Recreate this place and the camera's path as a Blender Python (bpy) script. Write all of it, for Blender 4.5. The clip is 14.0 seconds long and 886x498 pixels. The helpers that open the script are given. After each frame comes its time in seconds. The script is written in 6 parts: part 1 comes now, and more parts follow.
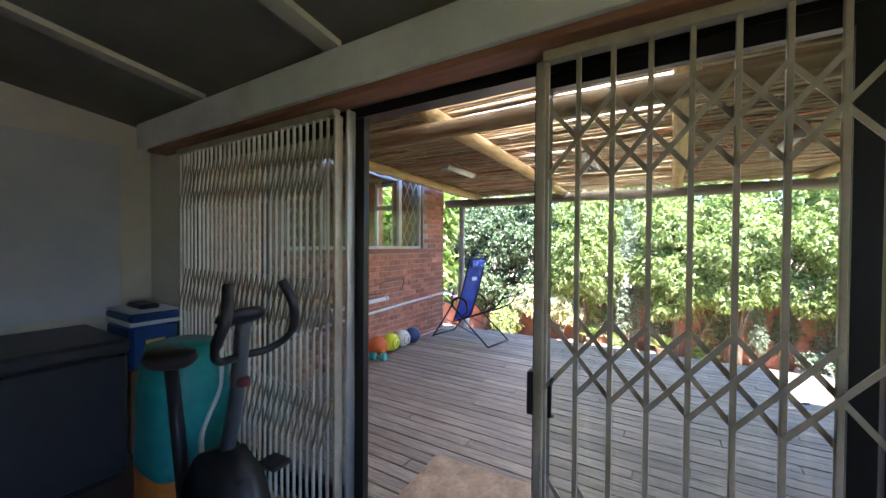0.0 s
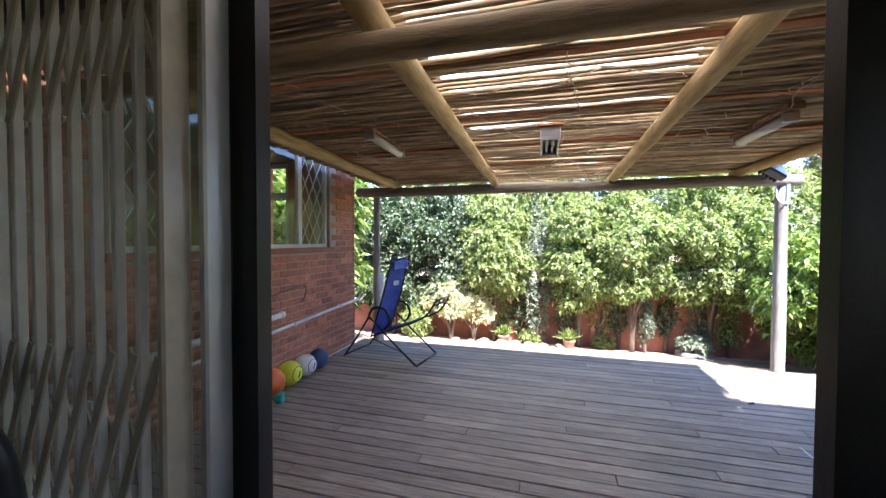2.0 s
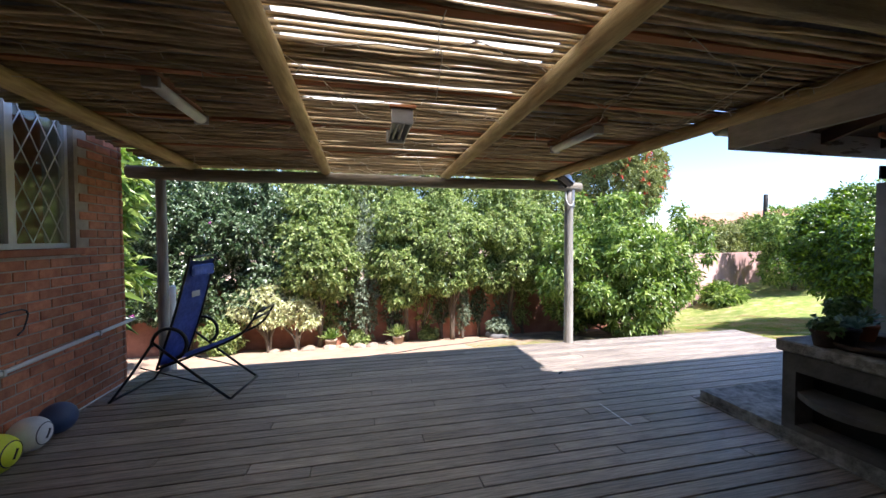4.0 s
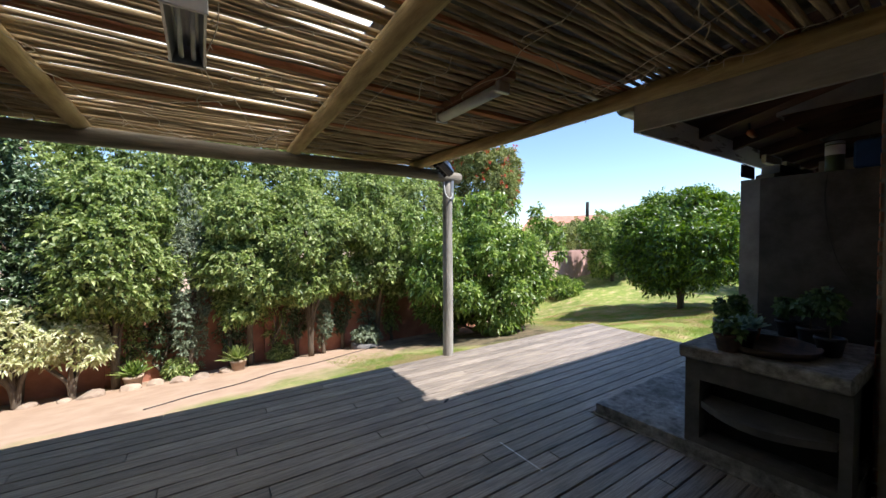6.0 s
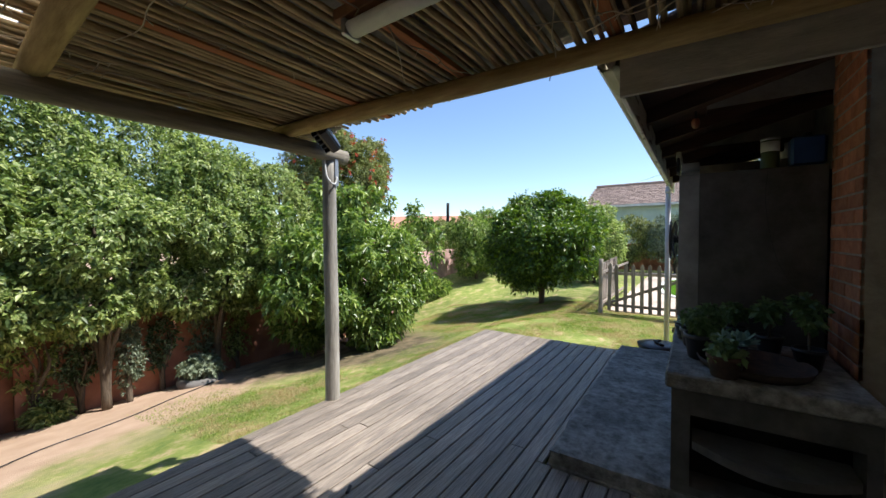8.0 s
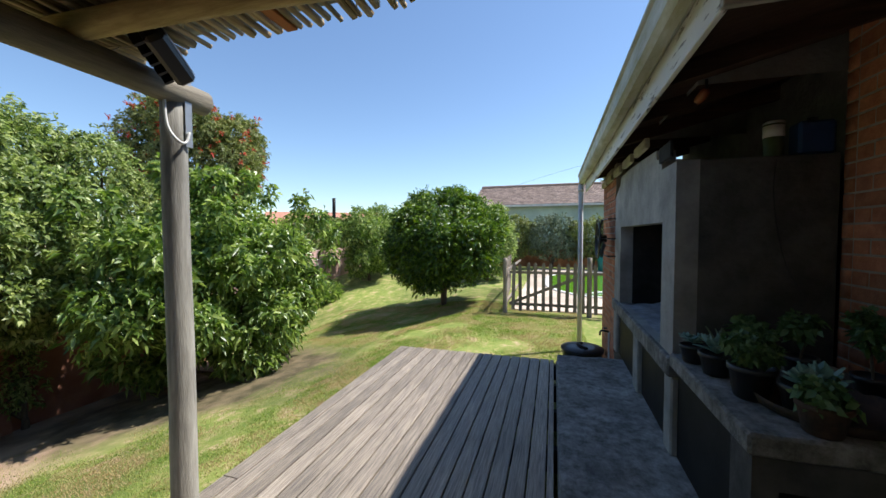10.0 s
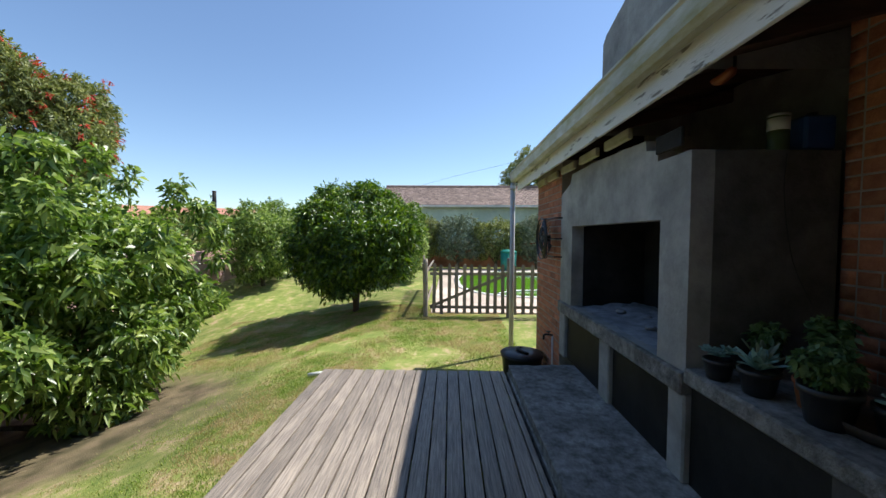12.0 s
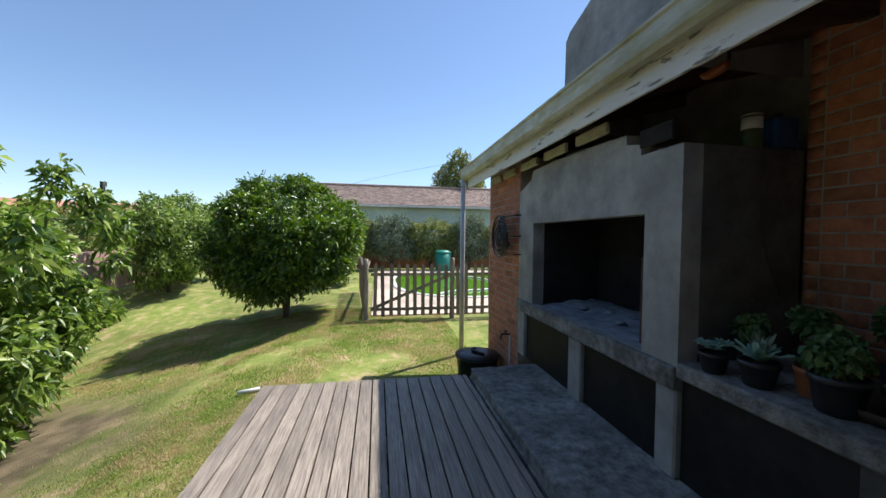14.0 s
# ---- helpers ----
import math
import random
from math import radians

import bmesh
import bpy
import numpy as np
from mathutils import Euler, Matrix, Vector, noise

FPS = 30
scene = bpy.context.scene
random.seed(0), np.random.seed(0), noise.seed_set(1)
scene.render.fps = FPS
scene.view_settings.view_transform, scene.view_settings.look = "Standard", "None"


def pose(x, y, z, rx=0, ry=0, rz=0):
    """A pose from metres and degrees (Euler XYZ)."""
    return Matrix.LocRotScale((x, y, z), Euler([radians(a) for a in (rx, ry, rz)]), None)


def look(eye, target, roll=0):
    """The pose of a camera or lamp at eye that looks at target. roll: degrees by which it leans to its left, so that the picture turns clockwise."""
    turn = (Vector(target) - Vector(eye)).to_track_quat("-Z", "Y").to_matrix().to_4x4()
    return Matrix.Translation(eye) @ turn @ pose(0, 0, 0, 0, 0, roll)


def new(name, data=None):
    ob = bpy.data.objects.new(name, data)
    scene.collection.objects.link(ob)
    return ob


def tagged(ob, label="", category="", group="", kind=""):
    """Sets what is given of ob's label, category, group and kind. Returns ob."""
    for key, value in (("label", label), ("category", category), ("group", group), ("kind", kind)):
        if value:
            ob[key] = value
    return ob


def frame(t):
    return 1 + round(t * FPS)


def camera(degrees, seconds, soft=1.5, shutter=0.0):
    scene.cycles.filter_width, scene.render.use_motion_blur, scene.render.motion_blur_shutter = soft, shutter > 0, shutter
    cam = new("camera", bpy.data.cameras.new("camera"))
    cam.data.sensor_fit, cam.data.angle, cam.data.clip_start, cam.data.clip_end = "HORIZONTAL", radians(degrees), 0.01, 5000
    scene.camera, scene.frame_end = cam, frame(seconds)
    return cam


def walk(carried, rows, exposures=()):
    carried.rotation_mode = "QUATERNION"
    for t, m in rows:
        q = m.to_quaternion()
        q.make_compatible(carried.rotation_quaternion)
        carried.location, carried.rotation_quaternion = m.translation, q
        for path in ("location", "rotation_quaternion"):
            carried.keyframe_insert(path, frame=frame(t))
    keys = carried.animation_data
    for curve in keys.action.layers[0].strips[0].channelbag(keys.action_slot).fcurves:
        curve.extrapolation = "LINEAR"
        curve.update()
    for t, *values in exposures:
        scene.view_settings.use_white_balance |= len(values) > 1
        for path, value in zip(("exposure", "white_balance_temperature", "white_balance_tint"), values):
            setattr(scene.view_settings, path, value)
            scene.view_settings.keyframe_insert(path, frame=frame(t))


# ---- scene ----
cam = camera(100.8, 14.0)
PATH = [
    (0, (-0.07, -0.036, 1.587), (-1.109, 1.673, 1.558), 0.4),
    (0.5, (-0.296, 0.224, 1.587), (-1.334, 1.934, 1.561), 0.3),
    (1, (-0.505, 0.45, 1.588), (-1.436, 2.22, 1.569), 0.3),
    (1.5, (-0.706, 0.599, 1.594), (-1.467, 2.448, 1.558), 0.3),
    (2, (-0.84, 0.75, 1.599), (-1.365, 2.679, 1.551), 0.2),
    (2.5, (-0.934, 0.91, 1.599), (-1.236, 2.886, 1.548), 0.1),
    (3, (-1.016, 1.012, 1.598), (-1.094, 3.01, 1.546), 0.0),
    (3.5, (-1.095, 1.076, 1.591), (-0.924, 3.068, 1.539), -0.0),
    (3.7, (-1.101, 1.098, 1.584), (-0.819, 3.077, 1.53), -0.1),
    (6, (-0.751, 2.148, 1.538), (0.35, 3.817, 1.48), -0.2),
    (6.5, (-0.672, 2.415, 1.556), (0.58, 3.973, 1.498), -0.2),
    (7, (-0.554, 2.681, 1.56), (0.828, 4.126, 1.503), -0.1),
    (7.5, (-0.466, 2.968, 1.551), (1.028, 4.296, 1.493), -0.2),
    (8, (-0.318, 3.253, 1.547), (1.325, 4.39, 1.484), -0.3),
    (8.2, (-0.23, 3.36, 1.545), (1.459, 4.429, 1.481), -0.3),
    (10.5, (0.578, 4.294, 1.553), (2.526, 4.739, 1.476), -0.0),
    (11, (0.733, 4.464, 1.554), (2.708, 4.768, 1.478), 0.1),
    (11.5, (0.848, 4.599, 1.547), (2.839, 4.769, 1.472), 0.1),
    (12, (1.004, 4.724, 1.53), (3.002, 4.76, 1.457), 0.3),
    (12.5, (1.124, 4.823, 1.515), (3.122, 4.767, 1.445), 0.4),
    (13, (1.217, 4.922, 1.503), (3.21, 4.77, 1.435), 0.6),
    (13.5, (1.274, 4.999, 1.491), (3.257, 4.748, 1.426), 0.7),
    (14, (1.308, 5.047, 1.476), (3.276, 4.696, 1.413), 0.6),
]
walk(cam, [(t, look(eye, target, roll)) for t, eye, target, roll in PATH],
     exposures=[(0, 3.45, 5750, 25), (1.0, 3.02, 5750, 26), (1.5, 2.8, 5750, 26), (2.5, 2.4, 5800, 25), (3.0, 1.98, 5900, 22), (3.7, 1.65, 5950, 19), (6, 0.98, 6150, 13), (8, 0.78, 6250, 11), (10.5, 0.54, 6300, 9), (14, 0.48, 6320, 11)])

# ---- world, sun ----
SUN = Vector((0.32, -0.51, 1.0)).normalized()
world = bpy.data.worlds.new("world")
scene.world = world
world.use_nodes = True
wn, wl = world.node_tree.nodes, world.node_tree.links
sky = wn.new("ShaderNodeTexSky")
sky.sky_type = "NISHITA"
sky.sun_disc = False
sky.sun_elevation = math.asin(SUN.z)
sky.sun_rotation = math.atan2(SUN.x, SUN.y)
sky.air_density, sky.dust_density, sky.ozone_density = 1.0, 0.15, 3.0
wl.new(sky.outputs[0], wn["Background"].inputs[0])
wn["Background"].inputs[1].default_value = 0.125
sun = new("sun", bpy.data.lights.new("sun", "SUN"))
sun.data.energy, sun.data.angle, sun.data.color = 5.0, radians(0.6), (1.0, 0.95, 0.87)
sun.matrix_world = look((0, 0, 30), Vector((0, 0, 30)) - SUN)


# ---- materials ----
def mat(name, c1, c2, rough=0.7, scale=6.0, stretch=(1, 1, 1), bump=0.25, bscale=60.0, metal=0.0,
        c3=None, rnd=0.25, stain=0.25, island=False, spec=0.4, coat=0.0):
    """Two-scale noise colour, fine relief, and a shift per object (or per island)."""
    m = bpy.data.materials.new(name)
    m.use_nodes = True
    n, l = m.node_tree.nodes, m.node_tree.links
    p = n["Principled BSDF"]
    tc = n.new("ShaderNodeTexCoord")
    if island:
        r = n.new("ShaderNodeNewGeometry").outputs["Random Per Island"]
    else:
        r = n.new("ShaderNodeObjectInfo").outputs["Random"]
    sh = n.new("ShaderNodeVectorMath")
    sh.operation = "SCALE"
    sh.inputs[0].default_value = (37.0, 53.0, 71.0)
    l.new(r, sh.inputs["Scale"])
    add = n.new("ShaderNodeVectorMath")
    add.operation = "ADD"
    l.new(tc.outputs["Object"], add.inputs[0])
    if rnd > 0:
        l.new(sh.outputs[0], add.inputs[1])
    mp = n.new("ShaderNodeMapping")
    mp.inputs["Scale"].default_value = stretch
    l.new(add.outputs[0], mp.inputs[0])
    n1 = n.new("ShaderNodeTexNoise")
    n1.inputs["Scale"].default_value, n1.inputs["Detail"].default_value = scale, 8
    n1.inputs["Roughness"].default_value = 0.65
    l.new(mp.outputs[0], n1.inputs["Vector"])
    ramp = n.new("ShaderNodeValToRGB")
    e = ramp.color_ramp.elements
    e[0].position, e[1].position = 0.32, 0.68
    e[0].color, e[1].color = (*c1, 1), (*c2, 1)
    if c3:
        k = e.new(0.82)
        k.color = (*c3, 1)
    l.new(n1.outputs[0], ramp.inputs[0])
    n2 = n.new("ShaderNodeTexNoise")
    n2.inputs["Scale"].default_value, n2.inputs["Detail"].default_value = scale * 0.17, 4
    l.new(add.outputs[0], n2.inputs["Vector"])
    val = n.new("ShaderNodeMapRange")
    val.inputs[1].default_value, val.inputs[2].default_value = 0.3, 0.7
    val.inputs[3].default_value, val.inputs[4].default_value = 1 - stain, 1 + stain
    l.new(n2.outputs[0], val.inputs[0])
    rv = n.new("ShaderNodeMath")
    rv.operation = "MULTIPLY_ADD"
    rv.inputs[1].default_value, rv.inputs[2].default_value = rnd, 1 - rnd / 2
    l.new(r, rv.inputs[0])
    mul = n.new("ShaderNodeMath")
    mul.operation = "MULTIPLY"
    l.new(val.outputs[0], mul.inputs[0])
    l.new(rv.outputs[0], mul.inputs[1])
    hsv = n.new("ShaderNodeHueSaturation")
    l.new(mul.outputs[0], hsv.inputs["Value"])
    l.new(ramp.outputs[0], hsv.inputs["Color"])
    l.new(hsv.outputs[0], p.inputs["Base Color"])
    p.inputs["Roughness"].default_value, p.inputs["Metallic"].default_value = rough, metal
    p.inputs["Specular IOR Level"].default_value = spec
    p.inputs["Coat Weight"].default_value = coat
    if bump:
        n3 = n.new("ShaderNodeTexNoise")
        n3.inputs["Scale"].default_value, n3.inputs["Detail"].default_value = bscale, 6
        l.new(mp.outputs[0], n3.inputs["Vector"])
        b = n.new("ShaderNodeBump")
        b.inputs["Strength"].default_value, b.inputs["Distance"].default_value = bump, 0.01
        l.new(n3.outputs[0], b.inputs["Height"])
        l.new(b.outputs[0], p.inputs["Normal"])
    return m


def leaf_mat(name, dark, mid, light, trans=0.3, rough=0.45):
    m = bpy.data.materials.new(name)
    m.use_nodes = True
    n, l = m.node_tree.nodes, m.node_tree.links
    p = n["Principled BSDF"]
    g = n.new("ShaderNodeNewGeometry")
    ramp = n.new("ShaderNodeValToRGB")
    e = ramp.color_ramp.elements
    e[0].color, e[1].color = (*dark, 1), (*light, 1)
    k = e.new(0.55)
    k.color = (*mid, 1)
    l.new(g.outputs["Random Per Island"], ramp.inputs[0])
    l.new(ramp.outputs[0], p.inputs["Base Color"])
    p.inputs["Roughness"].default_value = rough
    tr = n.new("ShaderNodeBsdfTranslucent")
    br = n.new("ShaderNodeHueSaturation")
    br.inputs["Saturation"].default_value, br.inputs["Value"].default_value = 1.15, 1.5
    l.new(ramp.outputs[0], br.inputs["Color"])
    l.new(br.outputs[0], tr.inputs["Color"])
    mix = n.new("ShaderNodeMixShader")
    mix.inputs[0].default_value = trans
    l.new(p.outputs[0], mix.inputs[1])
    l.new(tr.outputs[0], mix.inputs[2])
    l.new(mix.outputs[0], n["Material Output"].inputs[0])
    return m


def plain(name, c, rough=0.5, metal=0.0, spec=0.5):
    return mat(name, [v * 0.88 for v in c], [min(1, v * 1.08) for v in c], rough, 9, (1, 1, 1), 0.06, 90, metal, None, 0.08, 0.1, False, spec)


def glass_mat(name, tint=(0.92, 0.95, 0.93)):
    m = bpy.data.materials.new(name)
    m.use_nodes = True
    n, l = m.node_tree.nodes, m.node_tree.links
    n.remove(n["Principled BSDF"])
    t, gl, fr, mix = (n.new("ShaderNodeBsdfTransparent"), n.new("ShaderNodeBsdfGlossy"), n.new("ShaderNodeLayerWeight"), n.new("ShaderNodeMixShader"))
    pw, ma = n.new("ShaderNodeMath"), n.new("ShaderNodeMath")
    t.inputs[0].default_value = (*tint, 1)
    gl.inputs["Roughness"].default_value = 0.01
    fr.inputs[0].default_value = 0.5
    pw.operation, ma.operation = "POWER", "MULTIPLY_ADD"
    pw.inputs[1].default_value, ma.inputs[1].default_value, ma.inputs[2].default_value = 4.0, 0.9, 0.06
    l.new(fr.outputs["Facing"], pw.inputs[0])
    l.new(pw.outputs[0], ma.inputs[0])
    l.new(ma.outputs[0], mix.inputs[0])
    l.new(t.outputs[0], mix.inputs[1])
    l.new(gl.outputs[0], mix.inputs[2])
    l.new(mix.outputs[0], n["Material Output"].inputs[0])
    return m


def sheet_mat(name, c, trans):
    m = bpy.data.materials.new(name)
    m.use_nodes = True
    n, l = m.node_tree.nodes, m.node_tree.links
    p = n["Principled BSDF"]
    p.inputs["Base Color"].default_value = (*c, 1)
    p.inputs["Roughness"].default_value = 0.4
    tr = n.new("ShaderNodeBsdfTranslucent")
    noise_ = n.new("ShaderNodeTexNoise")
    noise_.inputs["Scale"].default_value = 3.0
    ramp = n.new("ShaderNodeValToRGB")
    ramp.color_ramp.elements[0].color = (c[0] * 0.55, c[1] * 0.5, c[2] * 0.4, 1)
    ramp.color_ramp.elements[1].color = (*c, 1)
    l.new(noise_.outputs[0], ramp.inputs[0])
    l.new(ramp.outputs[0], tr.inputs[0])
    mix = n.new("ShaderNodeMixShader")
    mix.inputs[0].default_value = trans
    l.new(p.outputs[0], mix.inputs[1])
    l.new(tr.outputs[0], mix.inputs[2])
    l.new(mix.outputs[0], n["Material Output"].inputs[0])
    return m


M_DECK = mat("deck wood", (0.11, 0.092, 0.082), (0.44, 0.365, 0.29), 0.36, 7, (0.6, 14, 14), 0.55, 30, rnd=0.4, stain=0.22, spec=0.5)
M_JOIST = mat("joist wood", (0.03, 0.025, 0.02), (0.06, 0.05, 0.04), 0.9, 5)
M_BRICK = mat("face brick", (0.34, 0.12, 0.068), (0.52, 0.225, 0.125), 0.85, 14, (1, 1, 1), 0.5, 90, c3=(0.36, 0.17, 0.12), rnd=0.45, stain=0.2)
M_BRICK_J = mat("face brick joined", (0.34, 0.12, 0.068), (0.52, 0.225, 0.125), 0.85, 14, (1, 1, 1), 0.5, 90, c3=(0.36, 0.17, 0.12), rnd=0.45, stain=0.2, island=True)
M_MORTAR = mat("mortar", (0.28, 0.24, 0.2), (0.42, 0.37, 0.31), 0.95, 10, bump=0.5, rnd=0)
M_PLASTER = mat("grey plaster", (0.24, 0.236, 0.226), (0.44, 0.43, 0.41), 0.9, 3.5, bump=0.6, bscale=35, c3=(0.36, 0.33, 0.3), rnd=0, stain=0.32)
M_CONC = mat("concrete", (0.1, 0.095, 0.086), (0.34, 0.325, 0.3), 0.9, 15, bump=1.0, bscale=60, rnd=0.1, stain=0.42)
M_SOOT = mat("soot", (0.008, 0.008, 0.008), (0.03, 0.028, 0.027), 0.95, 4, bump=0.4, rnd=0)
M_ASH = mat("ash", (0.16, 0.165, 0.18), (0.36, 0.37, 0.4), 0.95, 7, bump=0.5, rnd=0.1)
M_LOGX = mat("pole wood", (0.2, 0.14, 0.07), (0.42, 0.32, 0.17), 0.75, 3, (1, 10, 10), 0.4, 25, rnd=0.3)
M_LOGG = mat("grey beam wood", (0.16, 0.135, 0.1), (0.33, 0.29, 0.22), 0.8, 3, (1, 10, 10), 0.4, 25, rnd=0.3)
M_LOGY = mat("rafter wood", (0.27, 0.18, 0.07), (0.52, 0.39, 0.18), 0.75, 3, (10, 1, 10), 0.4, 25, rnd=0.3)
M_LOGZ = mat("post wood", (0.22, 0.205, 0.18), (0.44, 0.42, 0.37), 0.8, 3, (9, 9, 1), 0.4, 25, rnd=0.2)
M_LATTE = mat("lath wood", (0.2, 0.13, 0.065), (0.57, 0.44, 0.26), 0.8, 7, (0.6, 6, 6), 0.4, 30, c3=(0.56, 0.47, 0.34), rnd=0.6)
M_BATTEN = mat("red batten", (0.3, 0.1, 0.035), (0.42, 0.17, 0.07), 0.8, 5, (0.6, 8, 8), 0.3, 30, rnd=0.2)
M_WHITE = mat("white paint", (0.62, 0.61, 0.58), (0.8, 0.79, 0.76), 0.55, 3, bump=0.1, rnd=0.05, stain=0.1)
M_CREAM = mat("cream wall", (0.55, 0.52, 0.42), (0.66, 0.63, 0.52), 0.8, 2, bump=0.15, bscale=120, rnd=0, stain=0.1)
M_BOARD = mat("wall board", (0.5, 0.53, 0.55), (0.6, 0.62, 0.64), 0.7, 2, bump=0.08, rnd=0)
M_CEIL = mat("ceiling board", (0.4, 0.38, 0.32), (0.52, 0.5, 0.43), 0.8, 2, bump=0.15, rnd=0)
M_HEADER = mat("header timber", (0.2, 0.09, 0.05), (0.32, 0.16, 0.09), 0.6, 3, (0.8, 10, 10), 0.25, 25, rnd=0.1)
M_DARK = plain("dark bronze aluminium", (0.014, 0.013, 0.012), 0.35, 0.2, 0.35)
M_ALU = mat("pale aluminium", (0.32, 0.31, 0.29), (0.44, 0.425, 0.4), 0.4, 4, bump=0.05, metal=0.5, rnd=0.05)
M_GATE = mat("gate enamel", (0.32, 0.27, 0.19), (0.46, 0.4, 0.3), 0.3, 8, bump=0.05, rnd=0.08, stain=0.12)
M_GATEWHITE = mat("white gate enamel", (0.46, 0.43, 0.38), (0.62, 0.59, 0.53), 0.3, 8, bump=0.05, rnd=0.15, stain=0.12)
M_EAVE = mat("eave timber", (0.3, 0.15, 0.075), (0.48, 0.28, 0.15), 0.6, 3, (0.8, 10, 10), 0.25, 25, rnd=0.2)
# lean-to timber, coloured darker to carry the shade under the roof
M_ROOFSHADE = mat("shade-darkened timber", (0.05, 0.026, 0.016), (0.11, 0.058, 0.036), 0.8, 3, (10, 0.8, 10), 0.3, 25, rnd=0.3)
M_FLOOR = mat("room floor", (0.1, 0.07, 0.05), (0.17, 0.12, 0.085), 0.55, 4, bump=0.2, rnd=0)
M_PEEL = mat("peeling white paint", (0.24, 0.22, 0.2), (0.74, 0.73, 0.7), 0.7, 5, (0.7, 2, 4), 0.5, 30, rnd=0, stain=0.1)
_r = M_PEEL.node_tree.nodes["Color Ramp"].color_ramp.elements
_r[0].position, _r[1].position = 0.4, 0.44
M_WEATHER = mat("weathered pale timber", (0.32, 0.295, 0.26), (0.52, 0.49, 0.44), 0.8, 4, (2, 1, 4), 0.4, 30, rnd=0.1, stain=0.25)
# plaster with the deep shade under the lean-to put into its colour
M_BENCH = mat("shade-darkened plaster", (0.05, 0.047, 0.044), (0.12, 0.115, 0.108), 0.9, 4, bump=0.5, bscale=35, rnd=0, stain=0.3)
M_GUTTER = mat("mossy gutter", (0.36, 0.33, 0.16), (0.62, 0.62, 0.55), 0.6, 5, (0.6, 2, 2), 0.2, 40, rnd=0, stain=0.25)
M_TILE = mat("roof tile", (0.19, 0.135, 0.11), (0.36, 0.27, 0.23), 0.85, 6, bump=0.4, rnd=0.5, island=True)
M_GARDENWALL = mat("terracotta garden wall", (0.23, 0.095, 0.06), (0.4, 0.18, 0.115), 0.9, 2.5, bump=0.4, rnd=0, stain=0.3)
M_PINKWALL = mat("pink garden wall", (0.5, 0.3, 0.27), (0.62, 0.4, 0.36), 0.9, 2.5, bump=0.3, rnd=0)
M_PICKET = mat("weathered picket", (0.14, 0.11, 0.09), (0.32, 0.27, 0.22), 0.85, 4, (10, 10, 1), 0.4, 25, rnd=0.4)
M_PVC = mat("white plastic pipe", (0.62, 0.62, 0.6), (0.74, 0.74, 0.72), 0.4, 6, bump=0.05, rnd=0.05)
M_GREYPIPE = mat("grey painted pipe", (0.42, 0.43, 0.44), (0.54, 0.55, 0.56), 0.45, 5, bump=0.08, rnd=0.05)
M_BLACK = plain("black plastic", (0.018, 0.018, 0.02), 0.4)
M_BLACKMET = plain("black enamel steel", (0.02, 0.02, 0.022), 0.3, 0.3)
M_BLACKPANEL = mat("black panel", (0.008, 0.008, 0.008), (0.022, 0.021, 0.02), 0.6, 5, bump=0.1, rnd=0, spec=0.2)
M_TERRA = plain("terracotta", (0.36, 0.13, 0.06), 0.85)
M_STEEL = plain("galvanised steel", (0.5, 0.51, 0.52), 0.4, 0.8)
M_BARK = mat("bark", (0.06, 0.045, 0.03), (0.17, 0.13, 0.09), 0.9, 8, (6, 6, 1), 0.6, 30)
M_GLASS = glass_mat("window glass")
M_SHEETCLEAR = sheet_mat("clear corrugated sheet", (0.97, 0.95, 0.86), 0.93)
M_SHEETGREY = mat("grey corrugated sheet", (0.2, 0.2, 0.19), (0.32, 0.31, 0.29), 0.6, 5, bump=0.1, metal=0.3)
L_HEDGE = leaf_mat("hedge leaf", (0.05, 0.085, 0.022), (0.225, 0.295, 0.085), (0.5, 0.55, 0.23), 0.4)
L_DARKHEDGE = leaf_mat("dark creeper leaf", (0.018, 0.04, 0.013), (0.055, 0.095, 0.03), (0.3, 0.37, 0.22), 0.2, 0.3)
L_MAGENTA = leaf_mat("magenta flower", (0.4, 0.06, 0.3), (0.5, 0.1, 0.4), (0.6, 0.16, 0.5), 0.3, 0.6)
L_GLOSSY = leaf_mat("shrub leaf", (0.05, 0.1, 0.018), (0.16, 0.24, 0.052), (0.4, 0.48, 0.15), 0.36, 0.35)
L_GREY = leaf_mat("silver leaf", (0.09, 0.12, 0.07), (0.17, 0.21, 0.13), (0.29, 0.33, 0.22), 0.2, 0.6)
L_YELLOW = leaf_mat("pale yellow leaf", (0.3, 0.34, 0.12), (0.55, 0.55, 0.3), (0.74, 0.72, 0.5), 0.3, 0.5)
L_CITRUS = leaf_mat("citrus leaf", (0.028, 0.06, 0.01), (0.07, 0.135, 0.016), (0.22, 0.32, 0.04), 0.3, 0.35)
L_OLIVE = leaf_mat("olive bottlebrush leaf", (0.07, 0.095, 0.025), (0.185, 0.215, 0.065), (0.36, 0.38, 0.14), 0.3, 0.5)
L_RED = leaf_mat("red bottlebrush flower", (0.4, 0.02, 0.015), (0.55, 0.05, 0.03), (0.65, 0.12, 0.06), 0.2, 0.6)
L_SUCC = leaf_mat("succulent leaf", (0.05, 0.11, 0.04), (0.11, 0.2, 0.07), (0.2, 0.3, 0.12), 0.15, 0.45)
L_BLUE = leaf_mat("blue-green succulent leaf", (0.16, 0.3, 0.26), (0.24, 0.4, 0.35), (0.36, 0.52, 0.46), 0.1, 0.5)
L_GRASS = leaf_mat("grass blade", (0.08, 0.155, 0.016), (0.18, 0.275, 0.036), (0.36, 0.37, 0.1), 0.35, 0.6)


